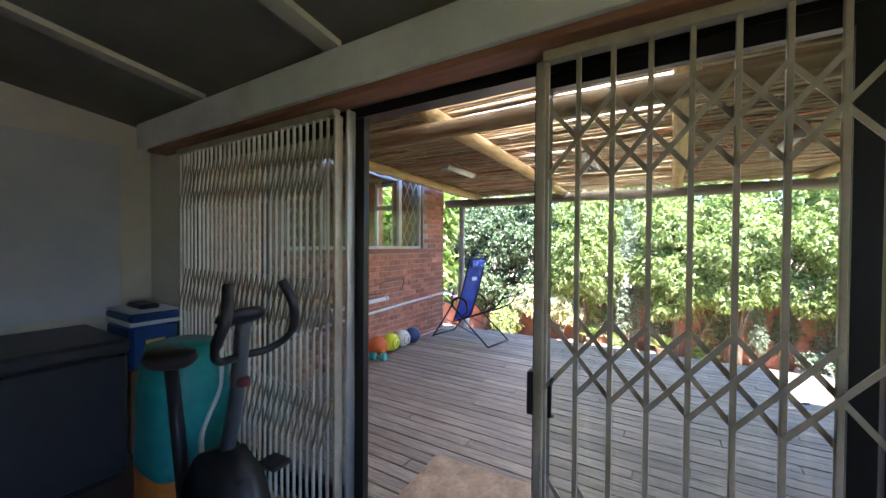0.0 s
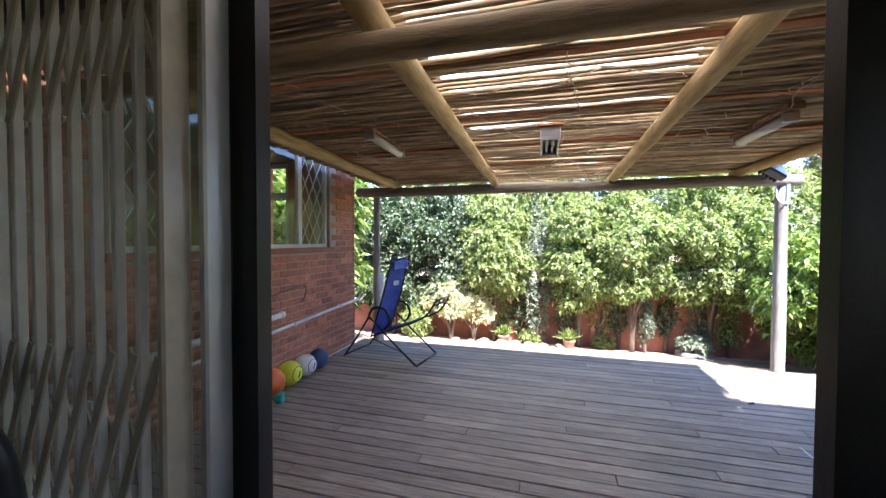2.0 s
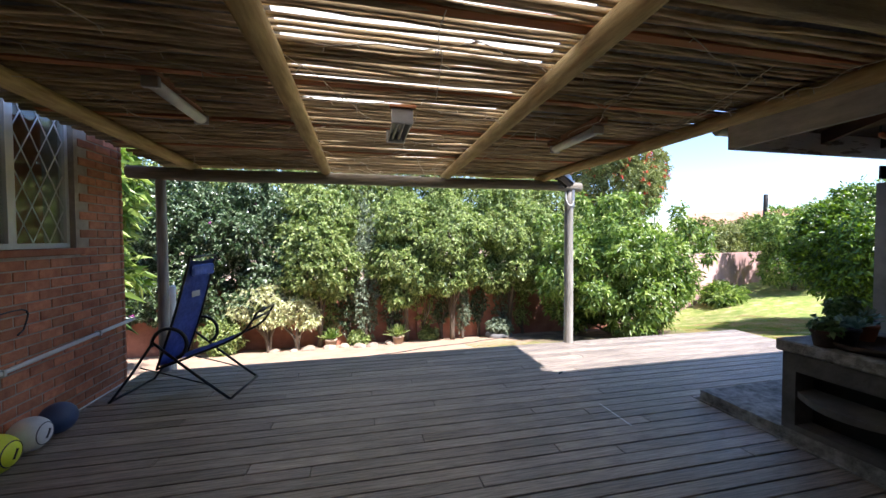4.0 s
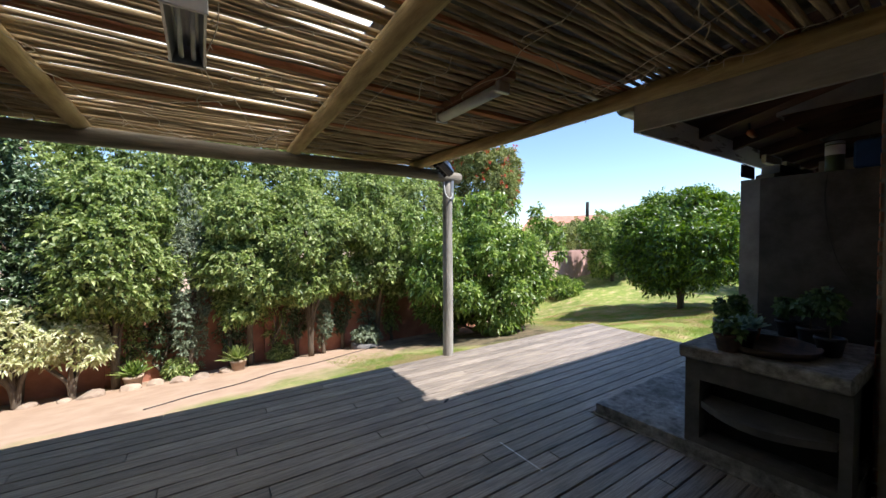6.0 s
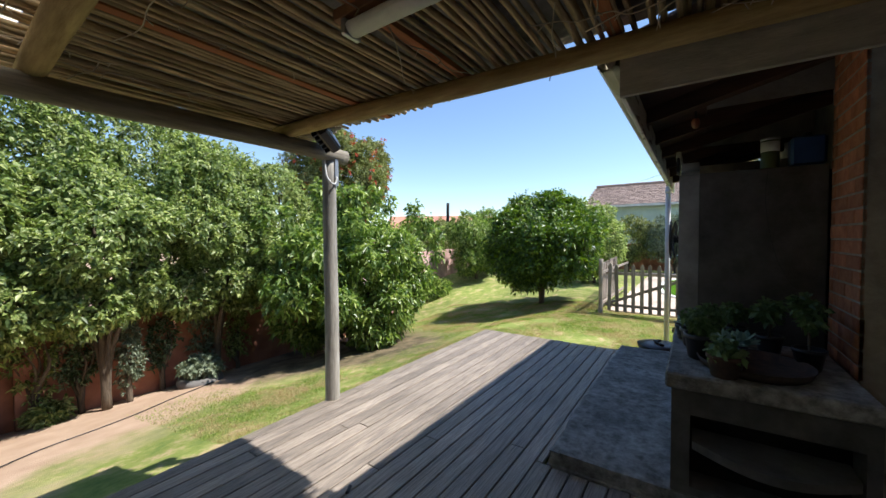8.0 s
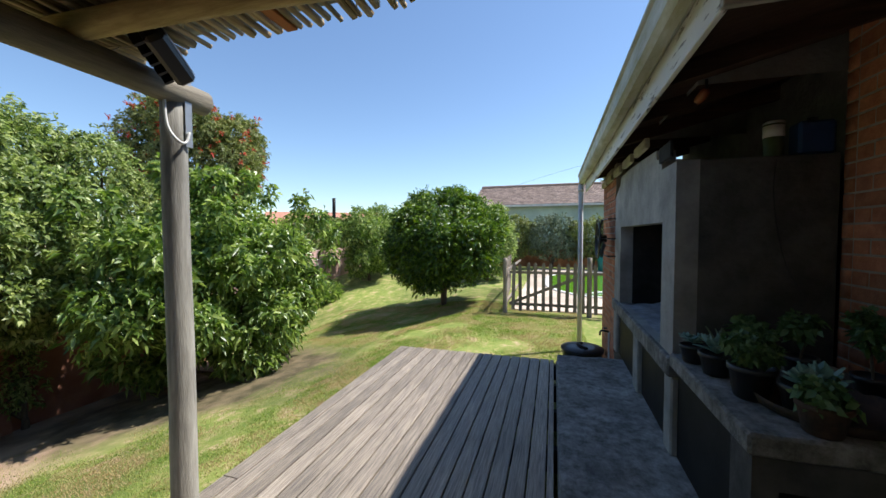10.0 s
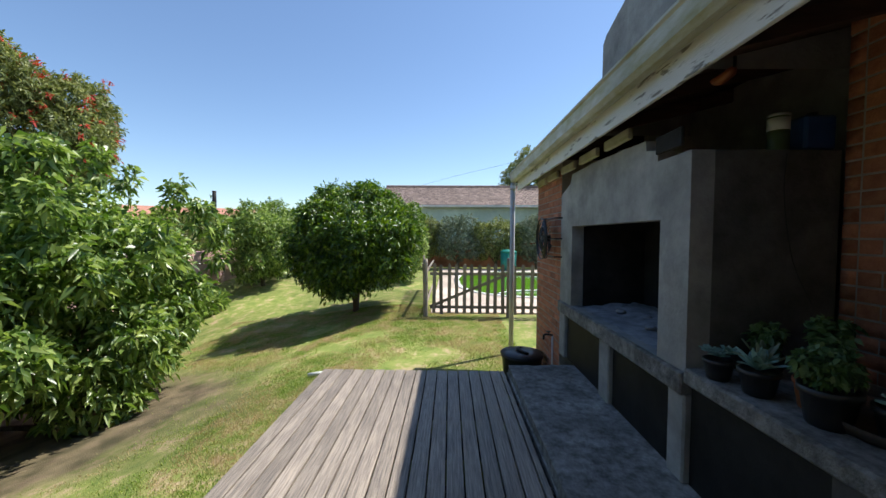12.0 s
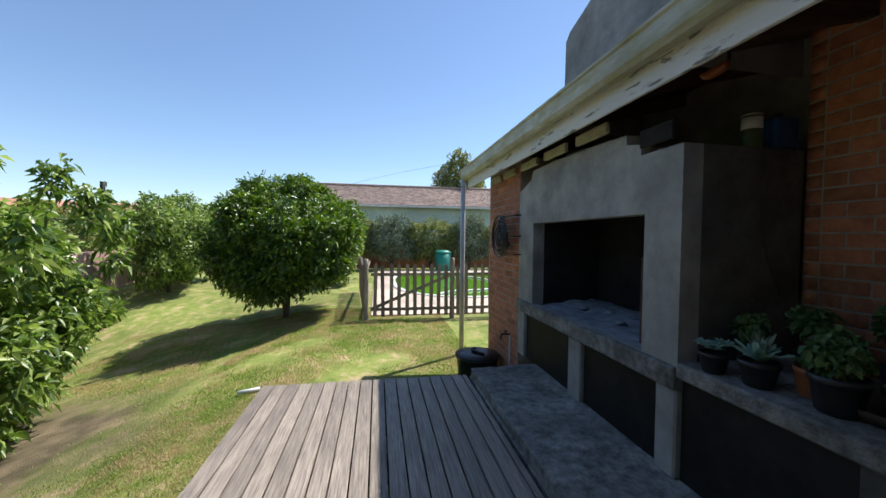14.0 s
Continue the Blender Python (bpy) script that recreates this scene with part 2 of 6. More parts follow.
# ---- mesh helpers ----
def finish(bm, name, material, smooth=False):
    me = bpy.data.meshes.new(name)
    bm.to_mesh(me)
    bm.free()
    me.materials.append(material)
    if smooth:
        for p in me.polygons:
            p.use_smooth = True
    return me


def part(name, bm, material, parent=None, label="", smooth=False):
    ob = new(name, finish(bm, name, material, smooth))
    ob.parent = parent
    if label:
        ob["label"] = label
    return ob


def piece(name, me, parent, m):
    ob = new(name, me)
    ob.parent = parent
    ob.matrix_basis = m
    return ob


def thing(name, loc=(0, 0, 0), rz=0, label="", category="", group="", kind=""):
    ob = new(name)
    ob.empty_display_size = 0.1
    ob.matrix_basis = pose(*loc, 0, 0, rz)
    return tagged(ob, label, category, group, kind)


def solo(name, bm, material, label, category, kind="", group="", smooth=False):
    return tagged(new(name, finish(bm, name, material, smooth)), label, category, group, kind)


def box(x0, x1, y0, y1, z0, z1, bev=0.0, bm=None):
    b = bm or bmesh.new()
    t = bmesh.new() if bm and bev else b
    vs = [t.verts.new((x, y, z)) for x in (x0, x1) for y in (y0, y1) for z in (z0, z1)]
    for f in ((0, 1, 3, 2), (4, 6, 7, 5), (0, 4, 5, 1), (2, 3, 7, 6), (0, 2, 6, 4), (1, 5, 7, 3)):
        t.faces.new([vs[i] for i in f])
    if bev:
        bmesh.ops.bevel(t, geom=t.edges[:], offset=bev, segments=1, affect="EDGES")
        if t is not b:
            me = bpy.data.meshes.new("tmp")
            t.to_mesh(me)
            t.free()
            b.from_mesh(me)
            bpy.data.meshes.remove(me)
    return b


def tube(points, radius, sides=8, bm=None, caps=True, squash=1.0):
    """A tube along points; radius is a number or one per point."""
    b = bm or bmesh.new()
    pts = [Vector(p) for p in points]
    rad = radius if isinstance(radius, (list, tuple)) else [radius] * len(pts)
    rings, up = [], None
    for i, p in enumerate(pts):
        d = (pts[min(i + 1, len(pts) - 1)] - pts[max(i - 1, 0)]).normalized()
        if up is None:
            up = Vector((0, 0, 1)) if abs(d.z) < 0.9 else Vector((1, 0, 0))
        s = d.cross(up).normalized()
        up = s.cross(d).normalized()
        rings.append([b.verts.new(p + (s * math.cos(a) + up * math.sin(a) * squash) * rad[i]) for a in (2 * math.pi * k / sides for k in range(sides))])
    for a, c in zip(rings, rings[1:]):
        for k in range(sides):
            b.faces.new((a[k], a[(k + 1) % sides], c[(k + 1) % sides], c[k]))
    if caps:
        b.faces.new(rings[0][::-1])
        b.faces.new(rings[-1])
    return b


def curve_pts(ctrl, n=6):
    """Catmull-Rom through control points."""
    c = [Vector(p) for p in ctrl]
    c = [c[0] * 2 - c[1]] + c + [c[-1] * 2 - c[-2]]
    out = []
    for i in range(1, len(c) - 2):
        for k in range(n):
            t = k / n
            out.append(0.5 * ((2 * c[i]) + (c[i + 1] - c[i - 1]) * t + (2 * c[i - 1] - 5 * c[i] + 4 * c[i + 1] - c[i + 2]) * t * t + (3 * c[i] - c[i - 1] - 3 * c[i + 1] + c[i + 2]) * t ** 3))
    return out + [c[-2]]


def lathe(profile, sides=20, bm=None, at=(0, 0, 0)):
    b = bm or bmesh.new()
    rings = []
    for r, z in profile:
        rings.append([b.verts.new((at[0] + r * math.cos(2 * math.pi * k / sides), at[1] + r * math.sin(2 * math.pi * k / sides), at[2] + z)) for k in range(sides)])
    for a, c in zip(rings, rings[1:]):
        for k in range(sides):
            b.faces.new((a[k], a[(k + 1) % sides], c[(k + 1) % sides], c[k]))
    b.faces.new(rings[0][::-1])
    b.faces.new(rings[-1])
    return b


def log(p0, p1, r0, r1, wob=0.01, sides=12, n=14, seed=0, bm=None):
    p0, p1 = Vector(p0), Vector(p1)
    pts, rad = [], []
    for i in range(n + 1):
        t = i / n
        w = Vector((noise.noise((t * 3, seed, 0)), noise.noise((t * 3, seed, 9)), noise.noise((t * 3, seed, 21)))) * wob
        pts.append(p0.lerp(p1, t) + w)
        rad.append((r0 + (r1 - r0) * t) * (1 + 0.05 * noise.noise((t * 9, seed, 4))))
    return tube(pts, rad, sides, bm)


def wall_holes(axis, c0, c1, u0, u1, z0, z1, holes, bm=None):
    """A wall slab c0..c1 thick across axis ('x' or 'y'), u0..u1 long, with through openings (ua, ub, za, zb)."""
    b = bm or bmesh.new()
    us = sorted({u0, u1, *[h[0] for h in holes], *[h[1] for h in holes]})
    for a, c in zip(us, us[1:]):
        spans, z = [], z0
        for h in sorted([h for h in holes if h[0] <= a and h[1] >= c], key=lambda h: h[2]):
            spans.append((z, h[2]))
            z = h[3]
        spans.append((z, z1))
        for s0, s1 in spans:
            if s1 - s0 > 0.001:
                if axis == "x":
                    box(c0, c1, a, c, s0, s1, 0, b)
                else:
                    box(a, c, c0, c1, s0, s1, 0, b)
    return b


# ---- foliage ----
def foliage(lobes, n, size, seed, per=7, aspect=0.36, depth=0.35, droop=0.25, spread=1.0, keep=0.72, jitter=0.16, rag=0.2):
    """Leaves in rosettes on the outside of a group of lobes: arrays of vertices and faces."""
    rg = np.random.default_rng(seed)
    lob = np.array(lobes, float)
    area = (lob[:, 3] * lob[:, 4] + lob[:, 3] * lob[:, 5] + lob[:, 4] * lob[:, 5])
    pick = rg.choice(len(lob), n * 2, p=area / area.sum())
    d = rg.normal(size=(n * 2, 3))
    d /= np.linalg.norm(d, axis=1)[:, None]
    rf = 1 - depth * rg.random(n * 2) ** 1.6
    rough = 1 + rag * np.sin(d[:, 0] * 9 + pick * 2.1) * np.sin(d[:, 1] * 8 + pick) + 0.1 * np.sin(d[:, 2] * 13 + pick * 3.3)
    c = lob[pick, :3] + d * lob[pick, 3:] * (rf * rough)[:, None]
    ok = np.ones(n * 2, bool)
    for j in range(len(lob)):
        q = np.linalg.norm((c - lob[j, :3]) / lob[j, 3:], axis=1)
        ok &= (q > keep) | (pick == j)
    c, nr = c[ok][:n], (d / lob[pick, 3:])[ok][:n]
    nr /= np.linalg.norm(nr, axis=1)[:, None]
    c = np.repeat(c, per, 0)
    nr = np.repeat(nr, per, 0)
    m = len(c)
    dirs = nr * (0.2 + 0.35 * rg.random((m, 1))) + spread * rg.normal(size=(m, 3)) * 0.6 + np.array([0, 0, 0.05])
    dirs /= np.linalg.norm(dirs, axis=1)[:, None]
    up = nr + rg.normal(size=(m, 3)) * 0.45 + np.array([0, 0, 0.45])
    s = np.cross(dirs, up)
    s /= np.linalg.norm(s, axis=1)[:, None] + 1e-9
    nn = np.cross(s, dirs)
    L = size * (0.65 + 0.7 * rg.random((m, 1)))
    p = c + rg.normal(size=(m, 3)) * size * jitter
    v = np.empty((m, 4, 3))
    v[:, 0] = p
    v[:, 1] = p + dirs * L * 0.48 + s * L * aspect * 0.5 + nn * L * 0.06
    v[:, 2] = p + dirs * L - np.array([0, 0, 1]) * L * droop
    v[:, 3] = p + dirs * L * 0.48 - s * L * aspect * 0.5 + nn * L * 0.06
    i = np.arange(m)[:, None] * 4
    f = np.concatenate([i + [0, 1, 2], i + [0, 2, 3]], 1).reshape(-1, 3)
    return v.reshape(-1, 3), f


def mesh_np(name, v, f, material):
    me = bpy.data.meshes.new(name)
    me.vertices.add(len(v))
    me.vertices.foreach_set("co", np.ascontiguousarray(v, dtype=np.float32).ravel())
    k = f.shape[1]
    me.loops.add(len(f) * k)
    me.loops.foreach_set("vertex_index", np.ascontiguousarray(f, dtype=np.int32).ravel())
    me.polygons.add(len(f))
    me.polygons.foreach_set("loop_start", np.arange(0, len(f) * k, k, dtype=np.int32))
    me.update(calc_edges=True)
    me.materials.append(material)
    return me


def crown(name, parent, material, *args, **kw):
    v, f = foliage(*args, **kw)
    ob = new(name, mesh_np(name, v, f, material))
    ob.parent = parent
    return ob


def limbs(base, targets, r, parent, seed, lean=0.3):
    """A tapered trunk and limbs that reach for the targets."""
    bm = bmesh.new()
    rg = random.Random(seed)
    base = Vector(base)
    for k, t in enumerate(targets):
        t = Vector(t)
        fork = base + Vector(((t.x - base.x) * 0.12, (t.y - base.y) * 0.12, (t.z - base.z) * (0.3 + 0.15 * rg.random())))
        mid = fork.lerp(t, 0.5) + Vector((rg.uniform(-lean, lean), rg.uniform(-lean, lean), 0.1)) * 0.4
        pts = curve_pts([base, fork, mid, t], 5)
        q = len(pts)
        tube(pts, [r * (1 - 0.85 * i / (q - 1)) * (1 if k == 0 else 0.7) for i in range(q)], 7, bm)
    return part("trunk", bm, M_BARK, parent, smooth=True)


def blob(cx, cy, cz, rx, ry, rz, k, seed, fill=0.62, s0=0.3, s1=0.48):
    """Lobes that make an uneven mass of about these half sizes."""
    rg = random.Random(seed)
    out = [(cx, cy, cz, rx * 0.7, ry * 0.7, rz * 0.75)]
    for _ in range(k):
        a, b = rg.uniform(0, 2 * math.pi), rg.uniform(-0.9, 1.0)
        c = math.sqrt(max(0, 1 - b * b))
        s = rg.uniform(s0, s1)
        out.append((cx + rx * fill * c * math.cos(a), cy + ry * fill * c * math.sin(a), cz + rz * fill * b, rx * s, ry * s, rz * s))
    return out


def puffs(cz, rx, ry, rz, k, seed, r0, r1, sprigs=0, core=0.66):
    """Round leafy heads set all over an uneven mass, with some thin shoots sticking out."""
    rg = random.Random(seed)
    out = [(0, 0, cz, rx * core, ry * core, rz * core)]
    for i in range(k + sprigs):
        a, b = rg.uniform(0, 2 * math.pi), rg.uniform(-0.85, 1.0) if i < k else rg.uniform(0.1, 1.0)
        c = math.sqrt(max(0, 1 - b * b))
        r = rg.uniform(r0, r1)
        u = rg.uniform(0.84, 1.0) if i < k else 1.08
        p = (max(0.1, rx * u - r) * c * math.cos(a), max(0.1, ry * u - r) * c * math.sin(a), cz + (rz * u - r * 0.8) * b)
        out.append((*p, r, r, r * 0.85) if i < k else (p[0] * 1.2, p[1] * 1.2, p[2] + 0.25, 0.13, 0.13, 0.26))
    return out


# ---- ground ----
def ground_z(x, y):
    w = min(1.0, max(0.0, (16.5 - x) / 8.0))
    w = w * w * (3 - 2 * w)
    s = min(max(y - 6.2, 0.0), 6.3)
    return -0.46 - w * 0.18 * s * min(1.0, s / 1.5) ** 0.5


def graded(a, b, near, step):
    """Coordinates dense from a to b, then growing to the horizon."""
    out = list(np.arange(a, b + 0.01, step))
    d, p = step, b
    while p < 900:
        d *= 1.5
        p += d
        out.append(p)
    d, p = step, a
    while p > -900:
        d *= 1.5
        p -= d
        out.insert(0, p)
    return out


gx, gy = graded(-12, 24, 0, 0.5), graded(-6, 20, 0, 0.5)
gv = [(x, y, ground_z(x, y) + 0.015 * noise.noise((x * 0.8, y * 0.8, 0)) * (1 if abs(x) < 40 and abs(y) < 40 else 0)) for y in gy for x in gx]
W = len(gx)
gf = [(j * W + i, j * W + i + 1, (j + 1) * W + i + 1, (j + 1) * W + i) for j in range(len(gy) - 1) for i in range(W - 1)]
M_LAWN = mat("lawn", (0.085, 0.145, 0.022), (0.21, 0.24, 0.055), 0.95, 2.6, (1, 1, 1), 1.0, 90, c3=(0.42, 0.31, 0.18), rnd=0, stain=0.3)
_e = M_LAWN.node_tree.nodes["Color Ramp"].color_ramp.elements
_e[1].position, _e[2].position = 0.52, 0.63
M_LAWN.node_tree.nodes["Noise Texture"].inputs["Roughness"].default_value = 0.8
n_, l_ = M_LAWN.node_tree.nodes, M_LAWN.node_tree.links
tc_ = n_.new("ShaderNodeTexCoord")
sep_ = n_.new("ShaderNodeSeparateXYZ")
l_.new(tc_.outputs["Object"], sep_.inputs[0])
wob_ = n_.new("ShaderNodeTexNoise")
wob_.inputs["Scale"].default_value, wob_.inputs["Detail"].default_value = 0.9, 6
l_.new(tc_.outputs["Object"], wob_.inputs[0])
# bare sandy soil along the garden wall, ragged towards the lawn
sum_ = n_.new("ShaderNodeMath")
sum_.operation = "MULTIPLY_ADD"
sum_.inputs[1].default_value, sum_.inputs[2].default_value = 4.0, -2.0
l_.new(wob_.outputs[0], sum_.inputs[0])
xs_ = n_.new("ShaderNodeMath")
xs_.operation = "MULTIPLY_ADD"
xs_.inputs[1].default_value, xs_.inputs[2].default_value = -0.42, -8.6
l_.new(sep_.outputs["X"], xs_.inputs[0])
ys_ = n_.new("ShaderNodeMath")
l_.new(sep_.outputs["Y"], ys_.inputs[0])
l_.new(xs_.outputs[0], ys_.inputs[1])
tot_ = n_.new("ShaderNodeMath")
l_.new(ys_.outputs[0], tot_.inputs[0])
l_.new(sum_.outputs[0], tot_.inputs[1])
mr_ = n_.new("ShaderNodeMapRange")
mr_.inputs[1].default_value, mr_.inputs[2].default_value = -0.5, 0.6
l_.new(tot_.outputs[0], mr_.inputs[0])
soil_ = n_.new("ShaderNodeValToRGB")
soil_.color_ramp.elements[0].color, soil_.color_ramp.elements[1].color = (0.3, 0.19, 0.12, 1), (0.52, 0.38, 0.27, 1)
sn_ = n_.new("ShaderNodeTexNoise")
sn_.inputs["Scale"].default_value, sn_.inputs["Detail"].default_value = 3.0, 8
l_.new(tc_.outputs["Object"], sn_.inputs[0])
l_.new(sn_.outputs[0], soil_.inputs[0])
mx_ = n_.new("ShaderNodeMix")
mx_.data_type = "RGBA"
l_.new(mr_.outputs[0], mx_.inputs[0])
l_.new(n_["Hue/Saturation/Value"].outputs[0], mx_.inputs[6])
l_.new(soil_.outputs[0], mx_.inputs[7])
l_.new(mx_.outputs[2], n_["Principled BSDF"].inputs["Base Color"])
# bare earth under the broad shrub, its colour darkened for the shrub's dappled shade
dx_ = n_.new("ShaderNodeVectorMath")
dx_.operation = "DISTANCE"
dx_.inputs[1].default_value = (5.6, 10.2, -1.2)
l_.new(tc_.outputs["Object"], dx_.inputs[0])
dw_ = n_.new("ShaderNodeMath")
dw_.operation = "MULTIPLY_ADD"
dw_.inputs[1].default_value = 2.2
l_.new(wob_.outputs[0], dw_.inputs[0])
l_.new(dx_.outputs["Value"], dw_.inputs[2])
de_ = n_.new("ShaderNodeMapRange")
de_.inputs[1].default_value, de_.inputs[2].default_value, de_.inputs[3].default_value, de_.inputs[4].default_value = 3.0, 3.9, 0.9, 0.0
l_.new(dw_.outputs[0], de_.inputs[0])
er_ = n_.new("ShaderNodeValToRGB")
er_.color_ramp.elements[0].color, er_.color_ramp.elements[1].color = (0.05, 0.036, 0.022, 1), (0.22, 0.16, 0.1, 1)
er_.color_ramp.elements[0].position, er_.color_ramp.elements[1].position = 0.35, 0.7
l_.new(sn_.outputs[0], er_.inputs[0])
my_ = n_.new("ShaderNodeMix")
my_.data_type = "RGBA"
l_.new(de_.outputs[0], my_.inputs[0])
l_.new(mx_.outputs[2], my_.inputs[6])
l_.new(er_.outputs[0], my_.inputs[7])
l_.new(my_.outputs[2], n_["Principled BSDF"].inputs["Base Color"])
# straw patches in the blades
gn_, gl_ = L_GRASS.node_tree.nodes, L_GRASS.node_tree.links
gt_, gz_n = gn_.new("ShaderNodeTexCoord"), gn_.new("ShaderNodeTexNoise")
gz_n.inputs["Scale"].default_value, gz_n.inputs["Detail"].default_value, gz_n.inputs["Roughness"].default_value = 1.5, 6, 0.7
gl_.new(gt_.outputs["Object"], gz_n.inputs[0])
gm_ = gn_.new("ShaderNodeMapRange")
gm_.inputs[1].default_value, gm_.inputs[2].default_value, gm_.inputs[4].default_value = 0.44, 0.56, 0.85
gl_.new(gz_n.outputs[0], gm_.inputs[0])
gx_ = gn_.new("ShaderNodeMix")
gx_.data_type = "RGBA"
gx_.inputs[7].default_value = (0.42, 0.3, 0.165, 1)
gl_.new(gm_.outputs[0], gx_.inputs[0])
gl_.new(gn_["Color Ramp"].outputs[0], gx_.inputs[6])
gl_.new(gx_.outputs[2], gn_["Principled BSDF"].inputs["Base Color"])
gl_.new(gx_.outputs[2], gn_["Hue/Saturation/Value"].inputs["Color"])
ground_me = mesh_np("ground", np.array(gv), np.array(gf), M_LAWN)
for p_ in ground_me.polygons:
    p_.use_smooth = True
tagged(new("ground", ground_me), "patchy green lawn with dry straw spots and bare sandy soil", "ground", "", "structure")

# ---- house: room, door wall, brick wing ----
DY0, DY1 = 1.28, 1.40     # door wall
RZ = 0.15                 # room floor above the deck
solo("floor", box(-3.9, 3.2, -3.6, 1.28, -0.1, RZ), M_FLOOR, "worn brown floor of the dim room", "floor", "structure")
solo("door_threshold", box(-3.05, 0.45, 1.281, 1.40, -0.1, RZ - 0.01, 0.004), M_CONC, "pale concrete threshold under the sliding door", "threshold", "structure")
solo("wall_west", box(-3.9, -3.6, -3.6, 1.28, RZ, 3.4), M_CREAM, "cream painted inside wall of the room", "wall", "structure")
solo("wall_south", wall_holes("y", -3.6, -3.4, -3.6, 3.2, RZ, 3.4, []), M_CREAM, "cream painted back wall of the room", "wall", "structure")
solo("wall_east", wall_holes("x", 3.0, 3.2, -3.4, 1.28, RZ, 3.4, [(-2.7, -0.5, 0.95, 2.3)]), M_CREAM, "cream painted end wall of the room", "wall", "structure")
solo("wall_door", wall_holes("y", DY0 - 0.02, DY1, -3.66, 2.75, RZ, 3.4, [(-3.05, 0.45, RZ, 2.26)]), M_CREAM, "cream wall round the wide sliding door", "wall", "structure")
solo("wall_board", box(-3.597, -3.585, -0.6, 1.06, RZ + 0.9, 2.3, 0.002), M_BOARD, "large pale blue-grey board fixed to the wall", "board")


def ceil_z(y):
    return 2.46 + 0.15 * (1.25 - y)


bm = bmesh.new()
vs = [bm.verts.new(p) for p in ((-3.9, 1.28, ceil_z(1.28)), (3.2, 1.28, ceil_z(1.28)), (3.2, -3.6, ceil_z(-3.6)), (-3.9, -3.6, ceil_z(-3.6)))]
bm.faces.new(vs)
bmesh.ops.solidify(bm, geom=bm.faces[:], thickness=-0.05)
solo("ceiling", bm, M_CEIL, "sloping cream ceiling boards", "ceiling", "structure")
for x in (-2.5, -1.35, -0.2, 0.95, 2.1):
    bm = bmesh.new()
    for y, s in ((1.12, 1), (-3.4, -1)):
        for dx, dz in ((-0.045, 0), (0.045, 0), (0.045, -0.03), (-0.045, -0.03)):
            bm.verts.new((x + dx, y, ceil_z(y) + dz - 0.002))
    v = bm.verts[:]
    for a in range(4):
        bm.faces.new((v[a], v[(a + 1) % 4], v[4 + (a + 1) % 4], v[4 + a]))
    bm.faces.new(v[:4])
    bm.faces.new(v[7:3:-1])
    solo("ceiling_strip", bm, M_CREAM, "cream cover strip along the sloping ceiling", "ceiling strip", "structure", "ceiling strips")
solo("trim", box(-3.4, 1.2, 1.1, 1.13, 2.26, 2.445, 0.004), M_WHITE, "pale painted pelmet board above the gates", "pelmet", "structure")
solo("header", box(-3.3, 1.2, 1.131, 1.258, 2.235, 2.33, 0.003), M_HEADER, "red-brown timber header above the gates", "header", "structure")
solo("house_roof", box(-9.0, 2.8, -4.0, 1.46, 3.1, 3.25), M_TILE, "low house roof above the room", "roof", "structure")
solo("eave_board", box(-3.6, 1.5, 1.402, 1.44, 2.3, 2.75, 0.003), M_EAVE, "brown timber beam outside above the sliding door", "beam", "structure")

# sliding door
door = thing("door_1", (0, 0, 0), 0, "dark bronze aluminium sliding door, slid half open", "sliding door", "", "structure")
part("frame", wall_holes("y", 1.30, 1.385, -3.05, 0.45, RZ, 2.255, [(-3.0, 0.4, RZ + 0.03, 2.205)]), M_DARK, door)


def panel(x0, x1, y, name):
    p = part(name, wall_holes("y", y - 0.018, y + 0.018, x0, x1, RZ + 0.03, 2.205, [(x0 + 0.055, x1 - 0.055, RZ + 0.11, 2.15)]), M_DARK, door)
    g = part("pane", box(x0 + 0.05, x1 - 0.05, y - 0.003, y + 0.003, RZ + 0.1, 2.155), M_GLASS, p)
    g.visible_shadow = False
    return p


panel(-2.99, -1.344, 1.325, "fixed_panel")
panel(-2.25, -1.425, 1.365, "sliding_panel")
panel(-0.49, 0.39, 1.325, "fixed_panel")
part("door_lock", box(-0.484, -0.462, 1.298, 1.306, 0.98, 1.16, 0.003), M_BLACK, door)

# inner reveal post, pale strip beside the opening
solo("jamb_post", box(-1.408, -1.39, 1.243, 1.298, RZ, 2.235, 0.004), M_ALU, "pale aluminium channel post beside the door opening", "post", "structure")


